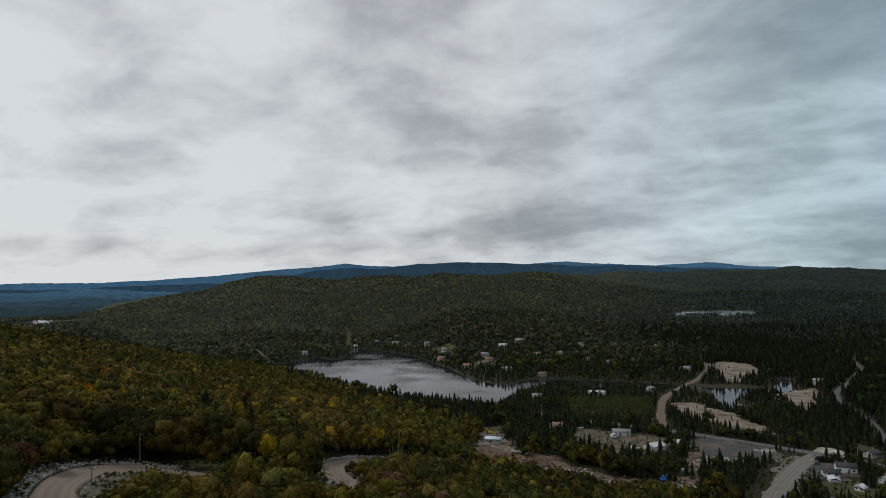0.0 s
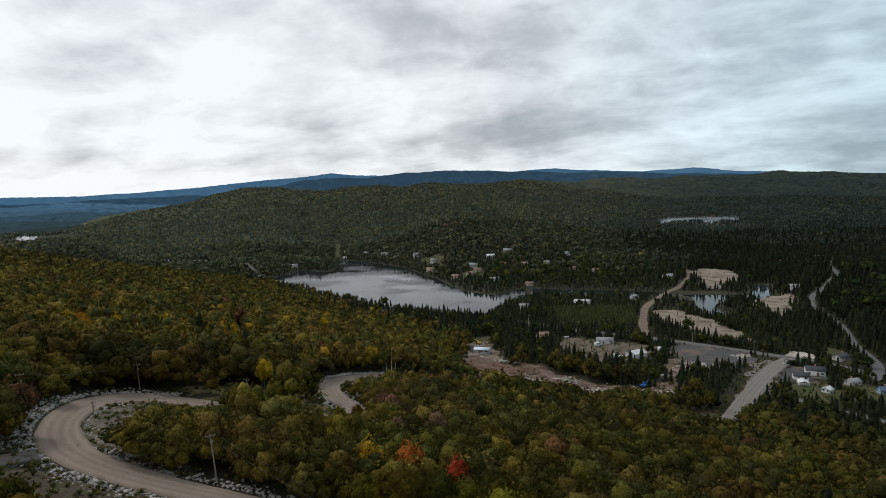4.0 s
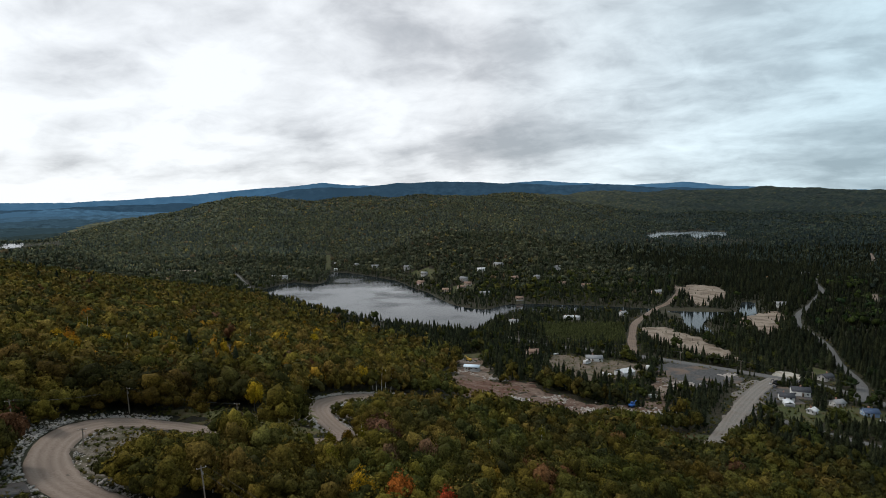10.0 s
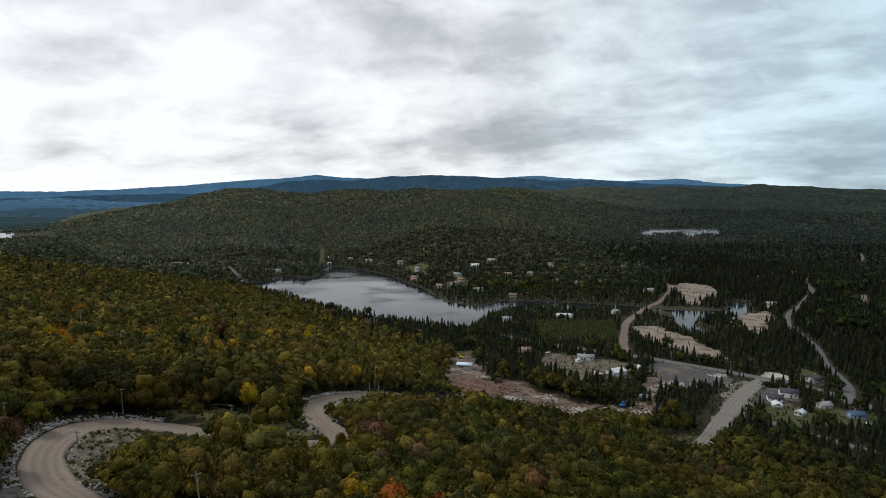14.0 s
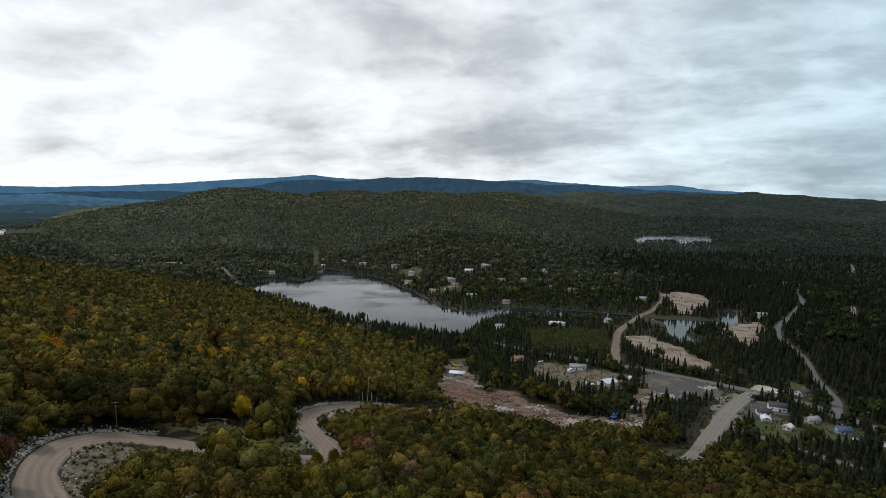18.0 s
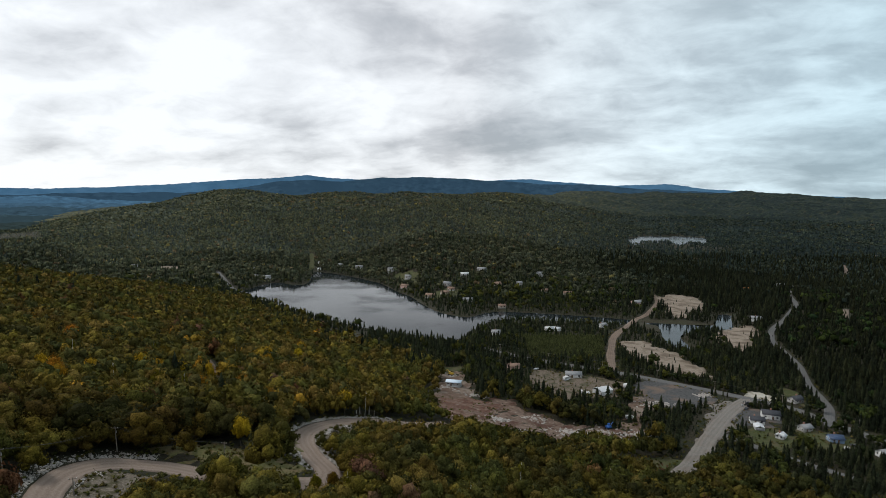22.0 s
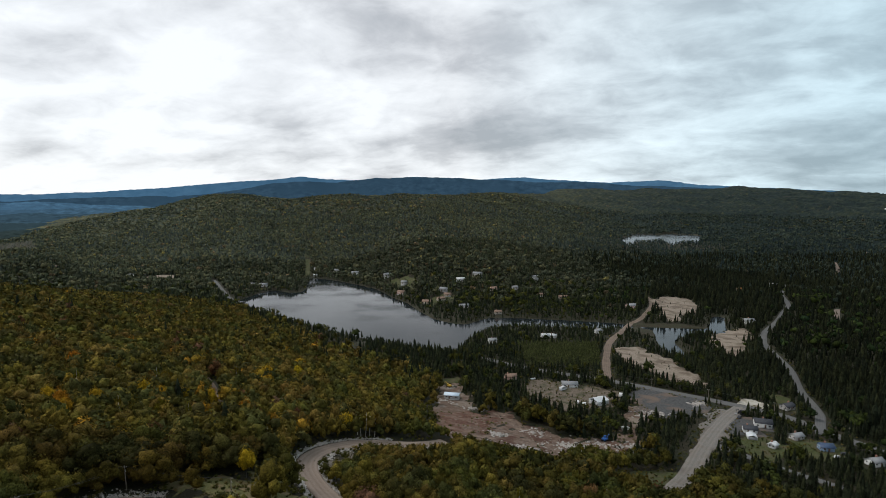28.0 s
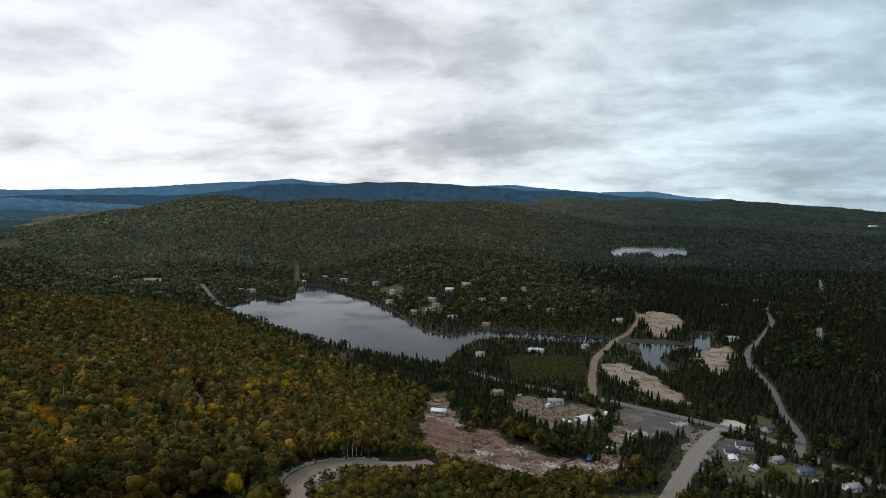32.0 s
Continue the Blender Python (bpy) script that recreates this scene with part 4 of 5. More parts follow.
def build_forest():
    near = [as_tris(blob(350, 0.062, 8, rng, 0)) for i in range(8)]
    mid = [as_tris(blob(66, 0.13, 5, rng, 0)) for i in range(8)]
    far = [as_tris(blob(18, 0.24, 2, rng, 0)) for i in range(8)]
    far_tree = [as_tris(blob(5, 0.36, 1, rng, 0)) for i in range(8)]
    con_n = [spruce(6, 4, rng) for i in range(6)]
    con_f = [spruce(3, 3, rng) for i in range(5)]
    # the hillside
    x, y = scatter(-620, 260, 30, 740, 5.3, 0.5)
    u = upslope(x, y)
    ok = (u > -6 + 9 * rng.randn(len(x))) & seen_sector(x, y) & free(x, y, 0.0) & off_sightlines(x, y) & (np.hypot(x, y) > 50)
    x, y, u = x[ok], y[ok], u[ok]
    conifer = rng.rand(len(x)) < np.where((u < 22) & (y > 330), 0.33, np.where(y > 420, 0.08, 0.003))
    d = np.hypot(x, y)
    tall = (x < -48) & (y > 150) & (gap(spline(SWITCHBACK, 3.0), x, y) < 34)
    high = sightline_cap(x, y, rng.uniform(7.0, 13.2, len(x)) * np.where(tall, 1.2, 1.0))
    wide = np.maximum(high * rng.uniform(0.64, 1.02, len(x)), 2.8)
    hue = hues(x, y, np.where(x < -50, np.where(y < 330, 0.06, 0.03), 0.02))
    hue = hue * (np.array([(1.18, 1.08, 1.08)]) + sstep(-75, 25, x)[:, None] * np.array([(-0.17, -0.09, -0.12)])) * (1 + 0.20 * waves(x, y, 62, 47) + 0.12 * waves(x, y, 27, 48))[:, None]
    hue = hue * (1 + waves(x, y, 44, 49)[:, None] * np.array([(0.10, -0.05, 0.05)]))
    # lens falloff painted into the hue, darker towards the right
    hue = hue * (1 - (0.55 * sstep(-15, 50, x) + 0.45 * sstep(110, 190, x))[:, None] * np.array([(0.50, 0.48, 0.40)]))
    # shaded side of the trees behind the bend, painted into their hue
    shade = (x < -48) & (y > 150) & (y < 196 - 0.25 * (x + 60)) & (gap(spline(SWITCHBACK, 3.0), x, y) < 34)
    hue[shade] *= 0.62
    leafy = np.nonzero(~conifer & (d > 55))[0]
    first = leafy[np.argsort(d[leafy])][:300]
    single = np.zeros(len(x), bool)
    single[first] = True
    kinds = ["green"] * 10 + ["olive"] * 5 + ["deep_green"] * 8 + ["lime", "lime", "russet"]
    words = {"green": "leafy green broadleaf tree on the slope", "olive": "olive-green broadleaf tree turning in autumn", "deep_green": "dark green broadleaf tree with a full crown", "dark": "green tree on the slope, leaves darkened to imitate shade",
             "lime": "yellow-green broadleaf tree turning in autumn",
             "yellow": "broadleaf tree in bright yellow autumn leaf", "russet": "russet-brown broadleaf tree in autumn", "red": "maple in vivid orange-red autumn leaf"}
    for i in first:
        # darker kinds imitate lens falloff at the right
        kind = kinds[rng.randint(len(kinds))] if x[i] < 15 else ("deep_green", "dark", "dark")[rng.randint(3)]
        # and painted shade behind the bend
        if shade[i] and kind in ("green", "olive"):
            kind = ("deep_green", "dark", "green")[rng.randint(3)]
        if math.hypot(x[i] + 12, y[i] - 114) < 4 or math.hypot(x[i], y[i] - 113) < 3.2:
            kind = "red"
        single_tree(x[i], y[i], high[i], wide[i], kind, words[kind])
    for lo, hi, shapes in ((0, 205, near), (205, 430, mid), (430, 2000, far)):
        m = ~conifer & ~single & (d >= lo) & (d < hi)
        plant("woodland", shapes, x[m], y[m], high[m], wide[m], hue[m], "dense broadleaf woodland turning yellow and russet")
    m = conifer
    hc = np.maximum(sightline_cap(x[m], y[m], 6 + 10 * rng.rand(m.sum()) ** 1.5), 3)
    plant("spruce_wood", con_n, x[m], y[m], hc, hc * 1.1, DARKS[rng.randint(4, size=m.sum())], "dark spruces along the foot of the slope")
    # the valley floor
    x, y = scatter(-1000, 1000, 180, 1150, 5.3)
    near_x, near_y = scatter(-60, 520, 200, 600, 3.7)
    close = np.hypot(near_x, near_y) < 560
    away = np.hypot(x, y) >= 560
    x, y = np.concatenate([x[away], near_x[close]]), np.concatenate([y[away], near_y[close]])
    u = upslope(x, y)
    ok = ((u < -4) | (y > 735)) & seen_sector(x, y, 60) & free(x, y) & off_sightlines(x, y)
    ok &= ~inside(PLANTATION, x, y)
    x, y = x[ok], y[ok]
    d = np.hypot(x, y)
    con = rng.rand(len(x)) < 0.86 + 0.2 * waves(x, y, 260, 44) + 0.10 * sstep(150, 350, x) - 0.42 * sstep(690, 900, y) * (1 - sstep(250, 420, x))
    hc = sightline_cap(x, y, (3.6 + 6.6 * rng.rand(len(x)) ** 1.3) * (1 + 0.25 * sstep(230, 300, x) + 0.3 * sstep(660, 760, y)))
    hc = np.where(gap(LAKE, x, y, True) < 14, hc * 0.75, hc)
    hc = np.where((gap([(70, 652), (146, 640), (236, 626)], x, y) < 34) & (y < 640), hc * 0.65, hc)
    hc = hc * np.where(rng.rand(len(x)) < 0.12, 1.35, 1.0) * np.where(gap(LAKE_WEST, x, y, True) < 75, 0.3, 1.0)
    hc = np.where(gap(POND, x, y, True) < 9, hc * 0.55, hc)
    for p, clear in PATCHES:
        hc = np.where(inside(p, x, y), hc * 0.3, hc)
    # back: how much painted haze a tree takes, growing with distance
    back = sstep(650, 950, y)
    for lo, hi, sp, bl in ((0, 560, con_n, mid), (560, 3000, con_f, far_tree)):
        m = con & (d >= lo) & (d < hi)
        # painted into the hues: haze paling the distance, lens falloff darkening the right
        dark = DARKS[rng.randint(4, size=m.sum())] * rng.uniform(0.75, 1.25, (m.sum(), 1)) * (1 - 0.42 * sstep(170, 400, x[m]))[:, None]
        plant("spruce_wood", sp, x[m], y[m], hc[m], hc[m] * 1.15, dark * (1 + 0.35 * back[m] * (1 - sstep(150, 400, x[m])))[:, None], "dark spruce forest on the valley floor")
        m = ~con & (d >= lo) & (d < hi)
        # farther broadleaf trees take the hues with haze painted in
        leaf = np.where((back[m] > rng.rand(m.sum()))[:, None], hazed_far_hues(x[m], y[m], rng, np.ones(m.sum(), bool)), hues(x[m], y[m], 0.0) * (0.66, 0.82, 0.9) * (1 - sstep(150, 320, x[m])[:, None] * np.array([(0.42, 0.2, 0.0)])) * 0.72)
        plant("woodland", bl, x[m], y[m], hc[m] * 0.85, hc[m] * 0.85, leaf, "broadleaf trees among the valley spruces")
    # young spruces in rows
    gx, gy = np.meshgrid(np.arange(80, 175, 3.2), np.arange(440, 545, 2.4))
    gx, gy = gx.ravel() + rng.uniform(-0.3, 0.3, gx.size), gy.ravel() + rng.uniform(-0.5, 0.5, gy.size)
    ok = inside(PLANTATION, gx, gy) & free(gx, gy)
    gx, gy = gx[ok], gy[ok]
    hp = rng.uniform(3.2, 5.2, len(gx))
    plant("spruce_plantation", con_f, gx, gy, hp, hp * 1.5, np.tile((0.032, 0.037, 0.013), (len(gx), 1)) * rng.uniform(0.8, 1.2, (len(gx), 1)), "young spruce plantation in straight rows")
    # the far woods tree by tree, thinning with distance
    g = np.random.RandomState(78)
    for lo, hi, step in ((1110, 1700, 9.2), (1700, 2400, 14.0)):
        x, y = scatter(-1750, 1750, 800, hi, step)
        d = np.hypot(x, y)
        ok = (d > lo) & (d < hi) & (y > 830) & (np.abs(x) < 0.88 * y) & ((d > 1150) | (y > 1145)) & free(x, y) & off_sightlines(x, y)
        ok &= ~((gap(LAKE_FAR, x, y, True) < 14) & (d < 1500) & (rng.rand(len(x)) < 0.6))
        x, y = x[ok], y[ok]
        leafy = far_leafy(x, y, g)
        # hazed hues, lightened to offset the shadows these crowns cast on each other
        hue = 1.3 * hazed_far_hues(x, y, g, leafy)
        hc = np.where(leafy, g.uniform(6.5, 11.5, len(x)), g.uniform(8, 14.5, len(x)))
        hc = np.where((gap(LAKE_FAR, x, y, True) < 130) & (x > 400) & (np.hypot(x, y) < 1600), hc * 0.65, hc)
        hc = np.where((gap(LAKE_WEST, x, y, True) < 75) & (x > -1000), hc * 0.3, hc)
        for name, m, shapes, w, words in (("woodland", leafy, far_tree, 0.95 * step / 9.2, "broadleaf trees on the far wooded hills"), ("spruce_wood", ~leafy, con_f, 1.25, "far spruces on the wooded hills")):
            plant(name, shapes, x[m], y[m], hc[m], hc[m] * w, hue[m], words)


PLANTATION = [(88, 540), (168, 540), (150, 458), (84, 462)]
tree_kit()
build_forest()
build_canopy()

# ---- buildings ----
M_WALL = {"white": surface("white_siding", (0.44, 0.44, 0.43), (0.60, 0.60, 0.59), 0.6, 0.6, 0.1), "grey": surface("grey_siding", (0.26, 0.25, 0.24), (0.36, 0.35, 0.33), 0.6, 0.7, 0.1),
          "blue": surface("blue_siding", (0.13, 0.19, 0.27), (0.19, 0.26, 0.36), 0.6, 0.6, 0.1), "pink": surface("faded_pink_siding", (0.42, 0.27, 0.23), (0.56, 0.38, 0.33), 0.6, 0.7, 0.1),
          "tan": surface("tan_boards", (0.26, 0.20, 0.15), (0.38, 0.31, 0.24), 0.6, 0.8, 0.1)}
M_ROOF = {"dark": surface("dark_shingles", (0.03, 0.032, 0.038), (0.06, 0.062, 0.07), 0.5, 0.85, 0.3), "grey": surface("grey_shingles", (0.16, 0.165, 0.17), (0.25, 0.255, 0.26), 0.5, 0.8, 0.3),
          "blue": surface("blue_metal_roof", (0.03, 0.05, 0.10), (0.05, 0.08, 0.14), 0.7, 0.45, 0.1), "brown": surface("brown_shingles", (0.14, 0.09, 0.065), (0.24, 0.16, 0.12), 0.5, 0.85, 0.3),
          "white": surface("white_metal_roof", (0.40, 0.41, 0.42), (0.56, 0.57, 0.58), 0.8, 0.45, 0.05), "red": surface("red_roof", (0.36, 0.12, 0.08), (0.48, 0.18, 0.13), 0.5, 0.7, 0.2),
          "orange": surface("orange_roof", (0.50, 0.20, 0.07), (0.62, 0.28, 0.11), 0.5, 0.7, 0.2), "pale_blue": surface("pale_blue_metal_roof", (0.46, 0.55, 0.64), (0.62, 0.70, 0.78), 0.7, 0.4, 0.05)}
M_TRIM = surface("white_trim", (0.66, 0.66, 0.64), (0.78, 0.78, 0.76), 0.3, 0.5, 0.0)
M_CONCRETE = surface("concrete", (0.26, 0.255, 0.245), (0.36, 0.355, 0.34), 0.4, 0.9, 0.2)
M_DOOR = surface("brown_door", (0.10, 0.06, 0.04), (0.15, 0.10, 0.07), 0.3, 0.6, 0.1)
M_WOOD = surface("weathered_pole_wood", (0.16, 0.13, 0.105), (0.27, 0.235, 0.20), 0.2, 0.9, 0.3)
M_BRICK = surface("chimney_brick", (0.20, 0.10, 0.075), (0.30, 0.16, 0.12), 0.2, 0.9, 0.3)
M_TYRE = surface("black_rubber", (0.015, 0.015, 0.015), (0.03, 0.03, 0.03), 0.1, 0.9, 0.1)
M_STEEL = surface("galvanised_steel", (0.40, 0.41, 0.42), (0.55, 0.56, 0.57), 0.4, 0.45, 0.05, metal=0.6)
M_CABLE = surface("dark_cable", (0.05, 0.05, 0.05), (0.08, 0.08, 0.08), 0.3, 0.8, 0.0)
M_PANE = bpy.data.materials.new("window_glass")
M_PANE.use_nodes = True
M_PANE.node_tree.nodes["Principled BSDF"].inputs["Base Color"].default_value = (0.02, 0.025, 0.03, 1)
M_PANE.node_tree.nodes["Principled BSDF"].inputs["Roughness"].default_value = 0.08


def box(x0, x1, y0, y1, z0, z1):
    V = [(x, y, z) for z in (z0, z1) for x, y in ((x0, y0), (x1, y0), (x1, y1), (x0, y1))]
    return np.array(V, float), np.array([(3, 2, 1, 0), (4, 5, 6, 7), (0, 1, 5, 4), (1, 2, 6, 5), (2, 3, 7, 6), (3, 0, 4, 7)])


def part(name, shape, material, parent, label="", smooth=False):
    ob = new(name, mesh(name, shape[0], shape[1], material, smooth))
    ob.parent = parent
    if label:
        tagged(ob, label)
    return ob


def window(root, x, y, z, w, h, axis):
    """A framed window standing 4 cm proud of the wall; axis: the way it faces."""
    def flat(u0, u1, z0, z1, d0, d1):
        lo, hi = sorted((d0 * axis[1], d1 * axis[1])) if axis[0] == "y" else sorted((d0 * axis[1], d1 * axis[1]))
        return box(x + u0, x + u1, y + lo, y + hi, z0, z1) if axis[0] == "y" else box(x + lo, x + hi, y + u0, y + u1, z0, z1)
    t = 0.09
    rim = merge([flat(-w / 2, w / 2, z, z + t, 0, 0.06), flat(-w / 2, w / 2, z + h - t, z + h, 0, 0.06),
                 flat(-w / 2, -w / 2 + t, z + t, z + h - t, 0, 0.06), flat(w / 2 - t, w / 2, z + t, z + h - t, 0, 0.06)])
    win = part("window", rim, M_TRIM, root)
    part("pane", flat(-w / 2 + t, w / 2 - t, z + t, z + h - t, 0.005, 0.025), M_PANE, win)


def build_house(x, y, turn, w, d, h, wall, roof):
    g = random.Random(int(abs(x * 31 + y * 17)))
    root = new("house")
    words = {"dark": "dark shingle roof", "grey": "grey shingle roof", "blue": "blue metal roof", "brown": "brown shingle roof", "white": "pale metal roof", "red": "red roof",
             "orange": "bright orange roof", "pale_blue": "pale blue metal roof"}
    tagged(root, f"{wall} house with a {words[roof]} among spruces", "house", "houses in the valley")
    zs = [lift(x + px, y + py) for px in (-w / 2, w / 2) for py in (-d / 2, d / 2)]
    root.matrix_world = pose(x, y, max(zs) - 0.1, 0, 0, turn)
    low = min(zs) - max(zs) - 0.4
    part("foundation", box(-w / 2 - 0.05, w / 2 + 0.05, -d / 2 - 0.05, d / 2 + 0.05, low, 0.4), M_CONCRETE, root)
    rise = d * (0.28 if roof != "pale_blue" else 0.14)
    V = np.array([(sx * w / 2, sy * d / 2, z) for z in (0.4, h) for sx, sy in ((-1, -1), (1, -1), (1, 1), (-1, 1))] + [(-w / 2, 0, h + rise), (w / 2, 0, h + rise)])
    F = np.array([(0, 1, 5, 4), (2, 3, 7, 6), (1, 2, 6, 5), (3, 0, 4, 7), (5, 6, 9, 9), (7, 4, 8, 8), (4, 5, 9, 8), (6, 7, 8, 9)])
    part("wall", (V, tris_of(F)), M_WALL[wall], root)
    ov, th = 0.5, 0.18
    k = rise / (d / 2)
    slabs = []
    for s in (-1, 1):
        e = d / 2 + ov
        P = [(-w / 2 - ov, 0, h + rise + 0.03), (w / 2 + ov, 0, h + rise + 0.03), (w / 2 + ov, s * e, h - ov * k + 0.03), (-w / 2 - ov, s * e, h - ov * k + 0.03)]
        V = np.array(P + [(px, py, pz + th) for px, py, pz in P])
        slabs.append((V, np.array([(3, 2, 1, 0), (4, 5, 6, 7), (0, 1, 5, 4), (1, 2, 6, 5), (2, 3, 7, 6), (3, 0, 4, 7)])))
    part("roof", merge(slabs), M_ROOF[roof], root)
    if y < 700 and roof != "pale_blue":
        cx = g.uniform(-0.3, 0.3) * w
        part("chimney", box(cx - 0.35, cx + 0.35, 0.4, 1.1, h + rise * 0.4, h + rise + 0.9), M_BRICK, root)
    dx = g.uniform(-0.2, 0.2) * w
    door = part("door", box(dx - 0.5, dx + 0.5, -d / 2 - 0.08, -d / 2 - 0.01, 0.4, 2.45), M_DOOR, root)
    part("door_handle", box(dx + 0.32, dx + 0.40, -d / 2 - 0.14, -d / 2 - 0.08, 1.35, 1.5), M_STEEL, door)
    n = max(2, int(w / 3))
    for side in (-1, 1):
        for i in range(n):
            px = (i + 0.5) / n * w - w / 2
            if side < 0 and abs(px - dx) < 1.3:
                continue
            window(root, px, side * d / 2, 1.3, 1.3, 1.1, ("y", side))
            if h > 4.4:
                window(root, px, side * d / 2, h - 1.5, 1.2, 1.0, ("y", side))
        for py in (-d / 4, d / 4):
            window(root, side * w / 2, py, 1.3, 1.1, 1.1, ("x", side))
    if w > 11 and y < 1000:
        deck = part("porch", box(dx - 2.2, dx + 2.2, -d / 2 - 2.0, -d / 2 - 0.1, low + 0.1, 0.35), M_WOOD, root)
        for px in (dx - 2.1, dx + 2.0):
            part("rail_post", box(px, px + 0.1, -d / 2 - 1.95, -d / 2 - 1.85, 0.35, 1.3), M_WOOD, deck)
    return root


for row in HOUSES:
    build_house(*row)


def build_barn(x, y, turn, w, d, h):
    """A white barn under a pitched metal roof."""
    root = tagged(new("barn"), "white metal barn with a low pitched roof in a yard", "barn")
    root.matrix_world = pose(x, y, lift(x, y) - 0.1, 0, 0, turn)
    prof = [(-w / 2, 0), (-w / 2, h * 0.68), (0, h), (w / 2, h * 0.68), (w / 2, 0)]
    n = len(prof)
    V = np.array([(px, s * d / 2, pz) for s in (-1, 1) for px, pz in prof])
    F = [(i, i + 1, n + i + 1, n + i) for i in range(n - 1)]
    for i in (1, 2):
        part("roof", ((V * (1.06, 1.05, 1.015))[list(F[i])], np.array([(0, 1, 2, 3)])), M_ROOF["white"], root, "white sheet-metal roof slope")
    for i in (0, 3):
        part("wall", (V[list(F[i])], np.array([(0, 1, 2, 3)])), M_WALL["white"], root)
    mid = n // 2
    for s in (0, 1):
        part("wall", (V[s * n:s * n + n], np.array([(i, i + 1, n - 2 - i, n - 1 - i) for i in range(mid)])), M_WALL["white"], root)
    part("sliding_door", box(-2.2, 2.2, -d / 2 - 0.16, -d / 2 - 0.04, 0.1, h * 0.62), M_ROOF["grey"], root, "grey sliding barn door")
    part("foundation", box(-w / 2, w / 2, -d / 2, d / 2, -0.8, 0.12), M_CONCRETE, root)


build_barn(119, 373, -62, 8.5, 10.5, 5.0)
build_barn(193, 314, -20, 5, 6.5, 3.0)
build_house(198, 301, 35, 4.5, 4, 2.3, "white", "white")


# ---- vehicles and machines ----
def wheel(root, x, y, r, w):
    a = np.linspace(0, 2 * math.pi, 14, endpoint=False)
    ring = lambda rad, s: np.c_[x + rad * np.cos(a), np.full(14, y + s * w / 2), r + rad * np.sin(a)]
    V = np.vstack([ring(r * 0.55, -1), ring(r, -1), ring(r, 1), ring(r * 0.55, 1)])
    wh = part("wheel", (V, lattice(4, 14, True)), M_TYRE, root)
    V = np.vstack([ring(r * 0.56, -0.8), ring(0.02, -1.0), ring(0.02, 1.0), ring(r * 0.56, 0.8)])
    part("rim", (V, lattice(4, 14, True)), M_STEEL, wh)


def build_car(name, x, y, turn, paint, label, length=4.6, high=1.5, box_cab=False):
    root = tagged(new(name), label, "vehicle", "parked vehicles")
    root.matrix_world = pose(x, y, lift(x, y, 0.28), 0, 0, turn)
    L, W = length, 1.8 if not box_cab else 2.2
    low, top = 0.35, high
    if box_cab:
        prof = [(-L / 2, low), (-L / 2, top), (L * 0.22, top), (L * 0.28, top * 0.72), (L / 2, top * 0.6), (L / 2, low)]
    else:
        prof = [(-L / 2, low), (-L / 2, 0.85), (-L * 0.36, 0.95), (-L * 0.27, top), (L * 0.12, top), (L * 0.25, 0.98), (L / 2, 0.8), (L / 2, low)]
    n = len(prof)
    V = np.array([(px, s * W / 2 * (0.86 if pz > 1.2 and not box_cab else 1), pz) for s in (-1, 1) for px, pz in prof])
    F = [(i, (i + 1) % n, n + (i + 1) % n, n + i) for i in range(n)]
    for s in (0, 1):
        F += [(s * n, s * n + i, s * n + i + 1, s * n + i + 1) for i in range(1, n - 1)]
    part("body", (V, tris_of(np.array(F))), paint, root)
    if not box_cab:
        part("windscreen", (np.array([(L * 0.13, -0.7, top - 0.04), (L * 0.13, 0.7, top - 0.04), (L * 0.25, 0.82, 1.03), (L * 0.25, -0.82, 1.03)]) + (0.03, 0, 0.02), np.array([(0, 1, 2, 3)])), M_PANE, root)
        for s in (-1, 1):
            part("side_window", box(-L * 0.22, L * 0.12, s * 0.84 - 0.02, s * 0.84 + 0.02, 1.0, top - 0.1), M_PANE, root)
    for px in (-L * 0.31, L * 0.31):
        for s in (-1, 1):
            wheel(root, px, s * (W / 2 - 0.05), 0.34, 0.24)
    return root


P_WHITE, P_DARK, P_BLUE = M_ROOF["white"], M_ROOF["dark"], surface("blue_paint", (0.02, 0.09, 0.30), (0.04, 0.13, 0.38), 0.5, 0.35, 0.0)
P_YELLOW = surface("machine_yellow", (0.42, 0.26, 0.03), (0.55, 0.36, 0.05), 0.4, 0.5, 0.1)
build_car("van", 101, 402, 40, P_WHITE, "white camper van parked in a dirt yard", 6.5, 2.7, True)
build_car("van", 139, 386, 65, P_WHITE, "white box van beside the barn", 5.5, 2.5, True)
build_car("trailer", 104, 373, 80, P_WHITE, "white utility trailer in the yard", 4.5, 2.2, True)
build_car("trailer", 108, 370, 84, P_WHITE, "small white trailer in the yard", 4.0, 2.0, True)
build_car("car", 203, 345, 50, P_DARK, "dark car parked near the road")
build_car("truck", 122, 328, 10, P_WHITE, "white pickup truck on the dirt track", 5.4, 2.0, True)
build_car("car", 225, 287, 30, P_WHITE, "white car beside the blue house")
build_car("car", 232, 290, -20, P_DARK, "dark car in a driveway")


